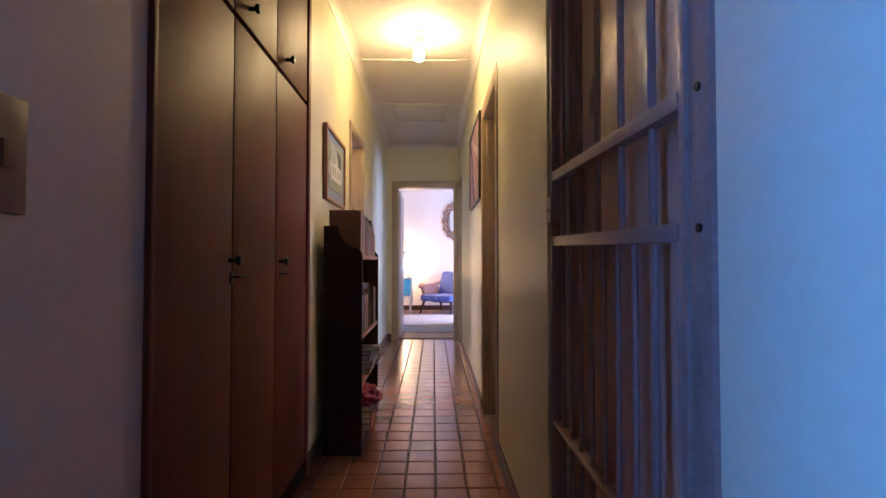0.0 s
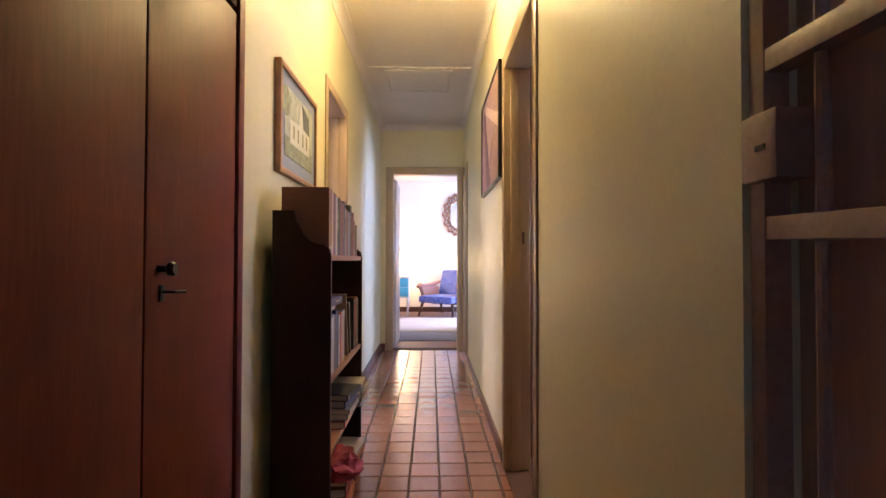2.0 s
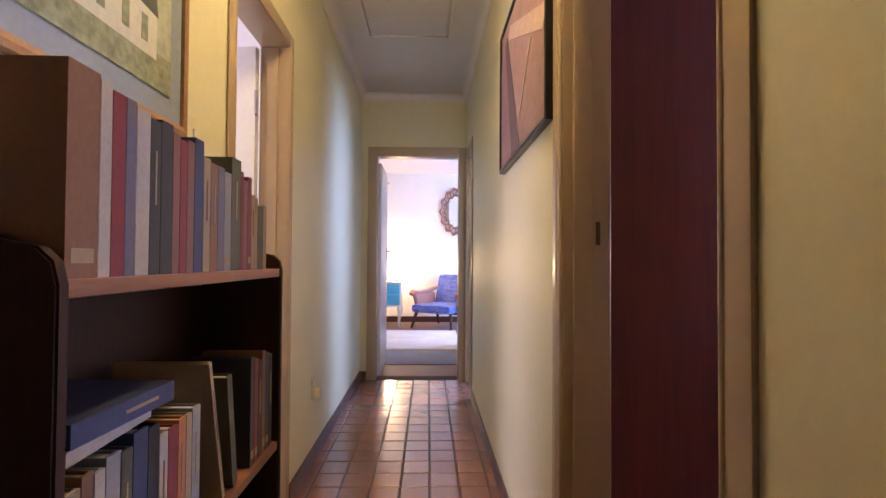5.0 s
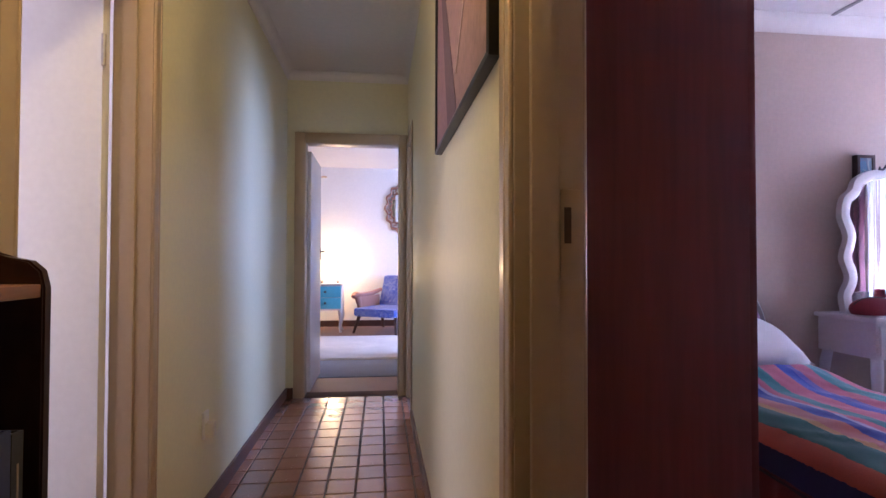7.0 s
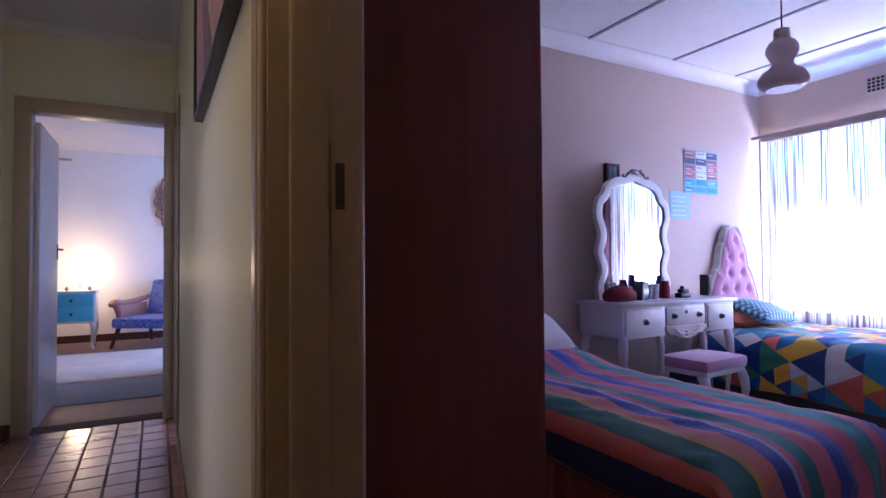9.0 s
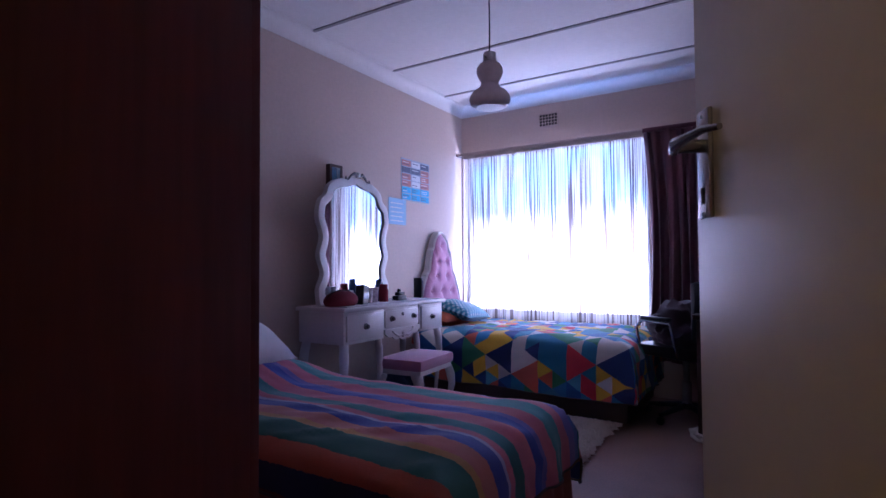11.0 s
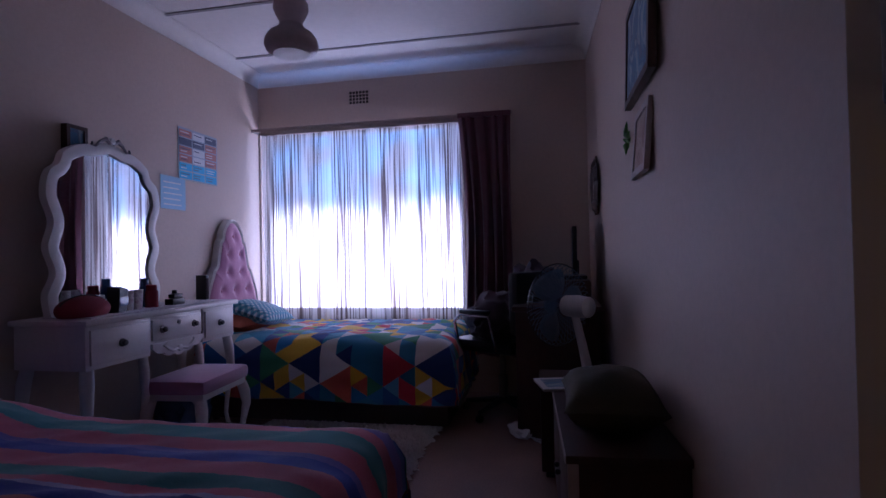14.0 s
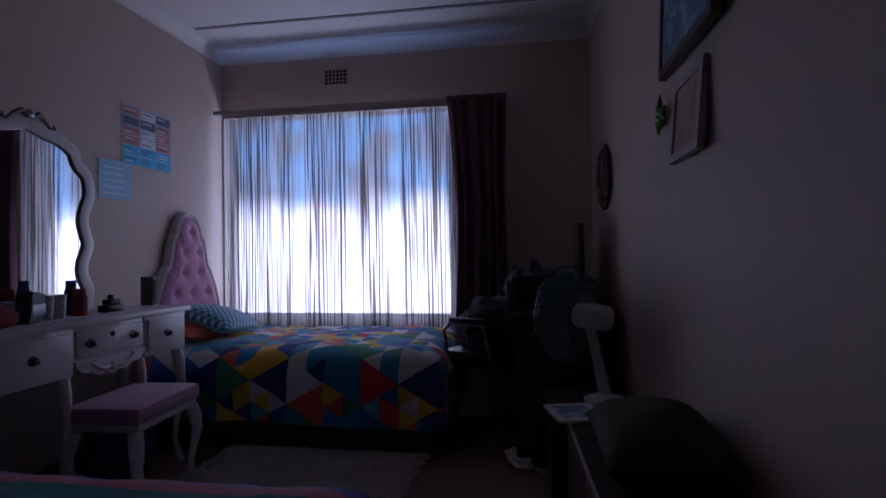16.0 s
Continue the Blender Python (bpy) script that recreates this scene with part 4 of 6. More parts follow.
HEAD = [(0.385, 0.0), (0.385, 0.30), (0.37, 0.42), (0.335, 0.55), (0.29, 0.645), (0.262, 0.695), (0.252, 0.72), (0.215, 0.75), (0.195, 0.82), (0.175, 0.90), (0.165, 0.925), (0.14, 0.945), (0.128, 0.99), (0.09, 1.045), (0.045, 1.08), (0.0, 1.09)]


def single_bed(name, place, label, cover_mat, cover_label, top, width, length, drops, seed, rise=0.0):
    """A bed with its head at +y; origin at the foot's corner."""
    bed = thing(name, place, label, "bed")
    part("base", boxes((0.02, width - 0.02, 0.02, length, 0.03, 0.30), bevel=0.01), bed_base_cloth, bed)
    part("mattress", boxes((0.01, width - 0.01, 0.01, length, 0.30, top - 0.045), bevel=0.04), pillow_cotton, bed)
    for x in (0.08, width - 0.08):
        for y in (0.1, length - 0.1):
            part("leg", lathe(bmesh.new(), [(0.022, 0), (0.028, 0.06), (0.03, 0.125)], 12, (x, y, 0)), dark_wood, bed)
    c = thing("bed_cover", place, cover_label, "bedspread")
    bm, edge = cover_mesh(width, length - 0.02, top, drops, seed, rise=rise)
    part("cloth", bm, cover_mat, c)
    for run in edge:
        part("hem", tube(bmesh.new(), run, 0.005, 6), bed_base_cloth, c, "dark stitched hem")
    return bed


button_velvet = material("button_velvet", (0.50, 0.22, 0.30), 0.9, vary=0.2, grain=160, bump=0.25)


def headboard(name, place, label, scale=1.0):
    hb = thing(name, place, label, "headboard")
    outer = [(x * scale, z) for x, z in smooth_half(HEAD)]
    inner = inset(outer, 0.026)
    inner2 = inset(outer, 0.022)
    part("frame", ring_slab(bmesh.new(), outer, inner, -0.02, 0.03, 0.012), white_lacquer, hb, "white painted moulded frame")
    tufts = [(x * scale, z) for z, xs in ((0.44, (-0.24, -0.08, 0.08, 0.24)), (0.57, (-0.17, 0.0, 0.17)), (0.70, (-0.085, 0.085)), (0.83, (-0.08, 0.08)), (0.96, (0.0,))) for x in xs]
    bm = bmesh.new()
    cx, cz = 0.0, 0.42
    loops = []
    for j in range(26):
        k = 1.0 - j / 26
        lift = 0.036 * min(1.0, j / 5) ** 0.5
        row = []
        for x, z in inner2:
            px, pz = cx + (x - cx) * k, cz + (z - cz) * k
            dip = sum(0.026 * math.exp(-((px - a) ** 2 + (pz - c) ** 2) / 0.0011) for a, c in tufts)
            row.append(bm.verts.new((px, -0.012 - max(0.0, lift - dip), pz)))
        loops.append(row)
    for a, b in zip(loops, loops[1:]):
        for i in range(len(a)):
            bm.faces.new((a[i], a[(i + 1) % len(a)], b[(i + 1) % len(a)], b[i]))
    bm.faces.new(loops[-1])
    part("padding", bm, pink_velvet, hb, "pink buttoned padding")
    part("back", slab(bmesh.new(), inner2, -0.011, 0.028), white_lacquer, hb)
    for x, z in tufts:
        part("button", lathe(bmesh.new(), [(0.012, -0.020), (0.011, -0.027), (0.004, -0.030)], 10, (x, 0, z), "y"), button_velvet, hb, "covered button")
    return hb


single_bed("single_bed", (1.66, 3.86, 0), "single bed under a striped blanket", stripes_cloth,
           "woven blanket with blue, pink and teal stripes", 0.50, 0.94, 1.74, (0.11, 0.28, 0.19, 0.0), 2.0, 0.10)
def valance(place, width, length, top, label):
    """A gathered skirt round the foot and both sides of a bed base."""
    v = thing("bed_valance", place, label, "valance")
    for name, a, b, out in (("side_skirt", (0.0, length), (0.0, 0.0), (-1, 0)), ("foot_skirt", (0.0, 0.0), (width, 0.0), (0, -1)), ("side_skirt", (width, 0.0), (width, length), (1, 0))):
        bm, rows = bmesh.new(), []
        run = math.hypot(b[0] - a[0], b[1] - a[1])
        n = int(run / 0.012)
        for j in range(5):
            row = []
            for i in range(n + 1):
                u, w = i / n, j / 4
                d = 0.004 + (0.010 + 0.020 * w) * (0.5 + 0.5 * math.sin(i * 0.78 + 1.5 * noise.noise(Vector((i * 0.05, 3.0, run))))) + 0.012 * w
                row.append(bm.verts.new((a[0] + (b[0] - a[0]) * u + out[0] * d, a[1] + (b[1] - a[1]) * u + out[1] * d, top + (0.02 - top) * w)))
            rows.append(row)
        for j in range(4):
            for i in range(n):
                bm.faces.new((rows[j][i], rows[j][i + 1], rows[j + 1][i + 1], rows[j + 1][i]))
        part(name, bm, brick_cloth, v)
    return v


brick_cloth = material("brick_cloth", (0.30, 0.105, 0.075), 0.95, vary=0.2, grain=180, bump=0.25)
valance((1.66, 3.86, 0), 0.94, 1.72, 0.40, "gathered brick-red valance round the striped bed's base")
headboard("headboard", (2.15, YL - 0.036, 0.235), "pink buttoned headboard with a white frame behind the striped bed")
pw = tagged(part("pillow", pillow_mesh(0.62, 0.44, 0.23, 3), pillow_cotton), "plump white pillow on the striped bed", "pillow")
pw.matrix_world = pose(2.11, 5.39, 0.665, 24, 0, 2)
single_bed("single_bed", (3.985, 3.93, 0), "single bed under a patchwork cover by the window", patch_cloth,
           "bright patchwork bedspread of red, blue and yellow triangles", 0.56, 0.88, 1.68, (0.335, 0.0, 0.335, 0.0), 7.0)
headboard("headboard", (4.478, YL - 0.036, 0.25), "pink buttoned headboard with a white frame by the window", 0.92)
pw = tagged(part("pillow", pillow_mesh(0.47, 0.36, 0.14, 6), check_cloth), "teal patterned pillow on the patchwork bed", "pillow")
pw.matrix_world = pose(4.36, 5.36, 0.67, 18, 4, 6)
pw = tagged(part("pillow", pillow_mesh(0.50, 0.34, 0.12, 9), rust_cloth), "orange and red pillow under the teal one", "pillow")
pw.matrix_world = pose(4.28, 5.45, 0.615, 4, 0, -4)


# ---- dressing table ----
def cabriole(h, sx, sy, r=0.026):
    """A bowed leg that leans outwards to sx, sy."""
    p = [(0, 0, h), (sx * 0.012, sy * 0.012, h * 0.86), (sx * 0.018, sy * 0.018, h * 0.68), (sx * 0.006, sy * 0.006, h * 0.45), (-sx * 0.004, -sy * 0.004, h * 0.2), (sx * 0.008, sy * 0.008, h * 0.06), (sx * 0.018, sy * 0.018, 0.0)]
    return tube(bmesh.new(), p, [r * 1.25, r * 1.35, r * 1.1, r * 0.75, r * 0.58, r * 0.62, r * 0.8], 12)


antique = material("antique_metal", (0.09, 0.075, 0.08), 0.4, metal=0.7, vary=0.3, grain=120)


def knob_part(parent, x, y, z):
    k = part("knob", lathe(bmesh.new(), [(0.019, y), (0.019, y - 0.003), (0.006, y - 0.005), (0.006, y - 0.011), (0.014, y - 0.016), (0.012, y - 0.023), (0.003, y - 0.026)], 16, (x, 0, z), "y"), antique, parent, "antique metal knob")
    return k


dt = thing("dressing_table", (2.81, 5.24, 0), "white French-style dressing table with drawers and bowed legs", "dressing table")
DW, DD, DH = 1.06, 0.385, 0.797
part("top", boxes((-0.02, DW + 0.02, -0.015, DD, DH - 0.025, DH), bevel=0.008), white_lacquer, dt)
part("pedestal", boxes((0.0, 0.37, 0.01, DD - 0.01, 0.582, DH - 0.026), bevel=0.004), white_lacquer, dt)
part("pedestal", boxes((DW - 0.295, DW, 0.01, DD - 0.01, 0.582, DH - 0.026), bevel=0.004), white_lacquer, dt)
part("middle", boxes((0.371, DW - 0.296, 0.018, DD - 0.01, 0.632, DH - 0.026), bevel=0.004), white_lacquer, dt)
for x0, x1, z0, ks in ((0.02, 0.35, 0.602, (0.185,)), (0.385, 0.755, 0.648, (0.45, 0.69)), (DW - 0.28, DW - 0.02, 0.602, (DW - 0.15,))):
    yf = 0.0 if len(ks) == 1 else 0.008
    d = part("drawer", boxes((x0, x1, yf, yf + 0.02, z0, DH - 0.045), bevel=0.005), white_lacquer, dt)
    for kx in ks:
        knob_part(d, kx, yf, (z0 + DH - 0.045) / 2)
    if len(ks) == 2:
        part("keyhole_plate", lathe(bmesh.new(), [(0.012, yf - 0.003), (0.012, yf + 0.002)], 12, (0.57, 0, DH - 0.075), "y"), antique, d)
for x, sx in ((0.035, -1), (DW - 0.035, 1)):
    for y, sy in ((0.04, -1), (DD - 0.045, 1)):
        lg = part("leg", cabriole(0.597, sx, sy, 0.021), white_lacquer, dt)
        lg.location = (x, y, 0)
for x in (0.36, DW - 0.285):
    lg = part("leg", cabriole(0.597, 0, -1, 0.017), white_lacquer, dt)
    lg.location = (x, 0.05, 0)
# carved apron under the middle drawer
bm = bmesh.new()
ap = [(0.38 + 0.38 * i / 24, 0.611 - 0.045 * math.sin(math.pi * i / 24) - 0.014 * abs(math.sin(5 * math.pi * i / 24))) for i in range(25)]
slab(bm, ap + [(0.76, 0.634), (0.38, 0.634)], 0.006, 0.022)
part("apron", bm, white_lacquer, dt)
for s in (-1, 1):
    bm = tube(bmesh.new(), [(0.57 + s * 0.012, 0.003, 0.588), (0.57 + s * 0.05, 0.0, 0.581), (0.57 + s * 0.09, 0.0, 0.598), (0.57 + s * 0.12, 0.002, 0.621), (0.57 + s * 0.10, 0.0, 0.625)], [0.006, 0.009, 0.008, 0.006, 0.004], 8)
    part("carving", bm, white_lacquer, dt)
part("carving", lathe(bmesh.new(), [(0.02, 0.006), (0.016, -0.004), (0.004, -0.008)], 12, (0.57, 0, 0.588), "y"), white_lacquer, dt)

MIR = [(0.255, 0.0), (0.265, 0.10), (0.235, 0.20), (0.262, 0.32), (0.240, 0.44), (0.268, 0.56), (0.255, 0.67), (0.215, 0.72), (0.195, 0.78), (0.13, 0.83), (0.07, 0.845), (0.0, 0.875)]
mr = thing("dresser_mirror", (3.268, 5.57, DH + 0.001), "tall mirror in a scalloped white frame on the dressing table", "mirror", turn=1.4)
mo = [(x * 1.36, z * 0.982) for x, z in smooth_half(MIR, 8)]
mi = inset(mo, 0.054, 0.054)
part("frame", ring_slab(bmesh.new(), mo, mi, -0.018, 0.02, 0.005), white_lacquer, mr, "scalloped white frame")
bm = bmesh.new()
rim = [bm.verts.new((x, -0.006, z)) for x, z in inset(mo, 0.048, 0.048)[1:-1]]
hub = bm.verts.new((0, -0.006, 0.40))
for i in range(len(rim)):
    bm.faces.new((rim[i], rim[(i + 1) % len(rim)], hub))
part("glass", bm, mirror_glass, mr, "mirror glass", smooth=False)
part("back_board", slab(bmesh.new(), inset(mo, 0.036, 0.02), 0.0, 0.019), dark_wood, mr)
part("bead", ring_slab(bmesh.new(), inset(mo, 0.052, 0.052), inset(mo, 0.057, 0.057), -0.014, -0.006, 0.003), steel, mr, "thin silver bead round the glass")
for s in (-1, 1):
    bm = tube(bmesh.new(), [(s * 0.01, -0.03, 0.85), (s * 0.04, -0.034, 0.868), (s * 0.075, -0.03, 0.848), (s * 0.10, -0.03, 0.822), (s * 0.125, -0.03, 0.825), (s * 0.12, -0.03, 0.84)], [0.009, 0.012, 0.008, 0.006, 0.007, 0.004], 8)
    part("crest", bm, antique, mr, "tarnished carved crest")
part("crest", lathe(bmesh.new(), [(0.02, -0.028), (0.016, -0.042), (0.004, -0.046)], 12, (0, 0, 0.862), "y"), steel, mr)

stl = thing("dressing_stool", (3.40, 5.15, 0), "white bowed-leg stool with a pink velvet seat", "stool", turn=4)
part("frame", boxes((-0.205, 0.205, -0.15, 0.15, 0.36, 0.40), bevel=0.006), white_lacquer, stl)
seat = boxes((-0.222, 0.222, -0.165, 0.165, 0.388, 0.462), bevel=0.028)
part("seat", seat, pink_velvet, stl, "pink velvet seat")
for x, sx in ((-0.195, -1), (0.195, 1)):
    for y, sy in ((-0.13, -1), (0.13, 1)):
        lg = part("leg", cabriole(0.36, sx, sy, 0.022), white_lacquer, stl)
        lg.location = (x, y, 0)


# ---- on the dressing table ----
def jar(name, x, y, r, h, body, cap, label, cat):
    j = thing(name, (x, y, DH + 0.001), label, cat)
    part("body", lathe(bmesh.new(), [(r * 0.92, 0), (r, 0.006), (r, h * 0.72), (r * 0.8, h * 0.8)], 18), body, j)
    part("cap", lathe(bmesh.new(), [(r * 0.82, h * 0.79), (r * 0.82, h), (r * 0.7, h + 0.004)], 18), cap, j)
    return j


rn = tagged(part("table_runner", boxes((2.86, 3.80, 5.27, 5.52, DH + 0.0005, DH + 0.004)), runner_cloth), "pale printed runner lying on the dressing table", "runner")
bag = thing("toilet_bag", (2.93, 5.38, DH + 0.004), "plump red quilted toilet bag", "bag")
bm = bmesh.new()
bmesh.ops.create_uvsphere(bm, u_segments=24, v_segments=14, radius=1)
for v in bm.verts:
    v.co = Vector((v.co.x * 0.13, v.co.y * 0.075, max(-0.5, v.co.z) * 0.062 + 0.031))
part("body", bm, red_cloth, bag)
part("zip", tube(bmesh.new(), [(0.13 * math.sin(a), -0.005, 0.031 + 0.064 * math.cos(a)) for a in (-1.2 + 0.2 * i for i in range(13))], 0.003, 6), black_metal, bag)
bx = thing("dark_box", (3.094, 5.36, DH + 0.0045), "dark blue-green card box leaning over", "box", turn=20)
bm = boxes((-0.045, 0.045, -0.028, 0.028, 0, 0.115), bevel=0.003)
for v in bm.verts:
    v.co.x += 0.16 * v.co.z
    v.co.z *= 1.0 - 1.6 * (v.co.x - 0.02) if v.co.z > 0.05 else 1.0
part("body", bm, dark_card, bx)
part("flap", boxes((-0.03, 0.06, -0.03, -0.0285, 0.03, 0.07)), blue_glass, bx)
jar("cream_jar", 3.055, 5.42, 0.030, 0.085, white_plastic, white_plastic, "squat white cream jar", "jar")


def tumbler(x, y, label):
    """A small printed drinking glass."""
    g = thing("glass_tumbler", (x, y, DH + 0.0045), label, "glass")
    part("wall", lathe(bmesh.new(), [(0.022, 0.0), (0.024, 0.02), (0.028, 0.095), (0.025, 0.095), (0.022, 0.022), (0.002, 0.012)], 20), runner_cloth, g, "printed glass")
    part("rim", lathe(bmesh.new(), [(0.0285, 0.0945), (0.0285, 0.0985), (0.0255, 0.0985)], 20), lamp_glass, g)
    return g


tumbler(3.187, 5.38, "small patterned glass tumbler")
tumbler(3.246, 5.38, "small patterned glass tumbler beside the red bottle")
jar("spray_can", 3.378, 5.45, 0.026, 0.15, blue_glass, blue_glass, "dark blue spray bottle", "bottle")
jar("lotion_bottle", 3.357, 5.39, 0.032, 0.115, red_cloth, red_cloth, "dark red lotion bottle", "bottle")
jar("ornament_pot", 3.556, 5.41, 0.016, 0.075, black_metal, black_metal, "tiny dark metal pot", "pot")
tp = thing("trinket_box", (3.521, 5.38, DH + 0.001), "small black trinket box with figures", "box")
part("base", boxes((-0.05, 0.05, -0.025, 0.025, 0, 0.035), bevel=0.004), black_metal, tp)
part("lid", boxes((-0.03, 0.04, -0.02, 0.02, 0.036, 0.06), bevel=0.006), black_metal, tp)
ck = thing("speaker_box", (3.885, 5.46, DH + 0.001), "upright black box at the dressing table's end", "speaker")
part("case", boxes((-0.03, 0.0, -0.035, 0.035, 0, 0.15), bevel=0.004), black_plastic, ck)
part("grille", boxes((-0.026, -0.004, -0.038, -0.034, 0.015, 0.135), bevel=0.002), dark_cloth, ck)


# ---- on the left bedroom wall ----
def picture_y(name, x0, x1, z0, z1, y, face, frame_mat, art_mat, label, depth=0.02, border=0.03, tilt=0):
    """A framed picture on a wall of constant y; face: the direction it faces."""
    p = thing(name, ((x0 + x1) / 2, y, (z0 + z1) / 2), label, "picture")
    w, h = (x1 - x0) / 2, (z1 - z0) / 2
    o = [(-w, -h), (w, -h), (w, h), (-w, h)]
    i = [(-w + border, -h + border), (w - border, -h + border), (w - border, h - border), (-w + border, h - border)]
    bm = ring_slab(bmesh.new(), o, i, 0.002, depth, -0.004)
    part("frame", bm, frame_mat, p, smooth=False)
    part("print", boxes((-w + border - 0.002, w - border + 0.002, 0.004, depth - 0.006, -h + border - 0.002, h - border + 0.002)), art_mat, p, smooth=False)
    p.matrix_world = pose((x0 + x1) / 2, y, (z0 + z1) / 2, tilt, 0, 180 if face < 0 else 0)
    return p


art_blue = ramp_pattern("art_blue", [(0.10, 0.22, 0.36), (0.20, 0.32, 0.42), (0.34, 0.42, 0.46), (0.14, 0.20, 0.30)], lambda nt: pick_blotches(nt, 5.0))
art_brown = ramp_pattern("art_brown", [(0.40, 0.28, 0.22), (0.34, 0.22, 0.18), (0.46, 0.34, 0.28)], lambda nt: pick_blotches(nt, 4.0))
picture_y("small_picture", 3.12, 3.24, 1.50, 1.73, YL, -1, dark_wood, art_blue, "small dark-framed picture hanging behind the mirror", 0.04, 0.018)
po = thing("poster", (4.165, YL - 0.003, 1.755), "printed study poster taped to the wall, window glare coloured into its lower panels", "poster")
part("sheet", boxes((-0.20, 0.21, -0.0015, 0.0015, -0.18, 0.165)), material("poster_paper", (0.44, 0.50, 0.58), 0.18, vary=0.1), po)
rnd = random.Random(4)
cols = [material("ink_" + n, c, 0.5) for n, c in (("red", (0.46, 0.18, 0.15)), ("white", (0.66, 0.68, 0.70)), ("cyan_glare", (0.05, 0.42, 0.70)), ("navy", (0.09, 0.10, 0.16)), ("orange", (0.55, 0.22, 0.10)))]
for i in range(3):
    for j in range(6):
        x, z = -0.19 + i * 0.133, -0.172 + j * 0.055
        # lowest two rows coloured cyan as the window's reflection
        m = cols[2] if j < 2 else rnd.choice(cols[:2] + cols[3:])
        part("panel", boxes((x, x + 0.122, -0.0032, -0.0014, z, z + 0.047)), m, po, smooth=False)
        for k in range(2):
            part("text_bar", boxes((x + 0.01, x + 0.06 + 0.05 * rnd.random(), -0.004, -0.0031, z + 0.012 + 0.016 * k, z + 0.018 + 0.016 * k)), rnd.choice((cols[1], cols[3])), po, smooth=False)
# the sheet's blue is the window's reflection put into its colour
pa = thing("note_sheet", (3.915, YL - 0.003, 1.475), "paper sheet taped to the wall, coloured pale blue for window glare", "paper")
part("sheet", boxes((-0.115, 0.115, -0.0015, 0.0015, -0.105, 0.105)), material("note_paper", (0.34, 0.56, 0.74), 0.18, vary=0.08), pa)
for k in range(5):
    part("text_bar", boxes((-0.09, 0.03 + 0.05 * rnd.random(), -0.003, -0.0014, 0.06 - 0.035 * k, 0.068 - 0.035 * k)), cols[1], pa, smooth=False)

# ---- right bedroom wall ----
picture_y("framed_picture", 2.745, 3.29, 1.635, 2.03, wall_r(3.0), 1, dark_wood, art_blue, "dark-framed blue picture leaning out from the wall", 0.03, 0.03, 2)
picture_y("framed_photo", 2.89, 3.19, 1.325, 1.585, wall_r(3.0), 1, dull_white, art_brown, "white-framed brown photograph under the larger picture", 0.022, 0.028, 5)
fl = thing("green_ornament", (3.29, wall_r(3.29) + 0.004, 1.515), "little green artificial sprig on the wall", "ornament")
leaf_green = material("leaf_green", (0.10, 0.24, 0.05), 0.7)
for k in range(9):
    a = 2 * math.pi * k / 9
    r = 0.05 + 0.015 * (k % 3)
    bm = tube(bmesh.new(), [(0, 0.004, 0), (0.5 * r * math.cos(a), 0.018, 0.5 * r * math.sin(a)), (r * math.cos(a), 0.012 + 0.008 * (k % 2), r * math.sin(a))], [0.005, 0.013, 0.002], 6, 0.5)
    part("leaf", bm, leaf_green, fl)
wc = thing("wall_plate", (4.43, wall_r(4.43) + 0.006, 1.46), "dark carved scalloped wall ornament", "ornament")
bm = bmesh.new()
o = [((0.175 + 0.015 * math.cos(10 * a)) * math.cos(a), (0.175 + 0.015 * math.cos(10 * a)) * math.sin(a)) for a in (2 * math.pi * i / 80 for i in range(80))]
ring_slab(bm, o, [(x * 0.6, z * 0.6) for x, z in o], 0.0, 0.012, -0.03)
part("rim", bm, dark_wood, wc)
part("face", slab(bmesh.new(), [(x * 0.62, z * 0.62) for x, z in o], 0.002, 0.014), brown_door, wc)

# low cabinet with a cushion and a book
cb = thing("low_cabinet", (2.50, wall_r(2.5) + 0.006, 0), "low dark wooden cabinet along the wall with a pale top edge", "cabinet", turn=2.5)
cb.scale = (1, 0.92, 1)
part("body", boxes((0.015, 0.88, 0.0, 0.355, 0.05, 0.435), bevel=0.004), dark_wood, cb)
part("top", boxes((0.0, 0.895, -0.002, 0.375, 0.435, 0.46), bevel=0.005), dark_wood, cb)
part("plinth", boxes((0.03, 0.87, 0.02, 0.335, 0, 0.055)), recess_shade, cb)
pale_edge = material("pale_edge", (0.50, 0.43, 0.40), 0.5)
part("edge_strip", boxes((0.0, 0.895, 0.3735, 0.3775, 0.438, 0.459)), pale_edge, cb, "pale edging")
part("edge_strip", boxes((0.009, 0.0145, 0.335, 0.369, 0.055, 0.434)), pale_edge, cb, "pale edging")
for i in range(2):
    d = part("door", boxes((0.02 + i * 0.432, 0.445 + i * 0.432, 0.354, 0.368, 0.06, 0.425), bevel=0.003), dark_wood, cb)
    part("knob", lathe(bmesh.new(), [(0.006, 0.366), (0.012, 0.38), (0.006, 0.388)], 12, (0.41 + i * 0.07, 0, 0.25), "y"), black_metal, d)
cs = thing("cushion", (2.80, 3.155, 0.461), "big dark olive floor cushion on the low cabinet", "cushion")
cm = part("cover", pillow_mesh(0.44, 0.31, 0.19, 21), olive_cloth, cs)
cm.location = (0, 0, 0.09)
bk = thing("open_magazine", (3.30, 3.33, 0.461), "thin white magazine sticking out over the cabinet's edge", "magazine", turn=14)
part("page_block", boxes((-0.10, 0.10, -0.10, 0.075, 0, 0.010), bevel=0.002), paper, bk)
part("cover", boxes((-0.102, 0.102, -0.102, 0.077, 0.010, 0.012)), white_plastic, bk)
part("picture", boxes((-0.07, 0.07, -0.07, 0.05, 0.012, 0.0128)), art_blue, bk)

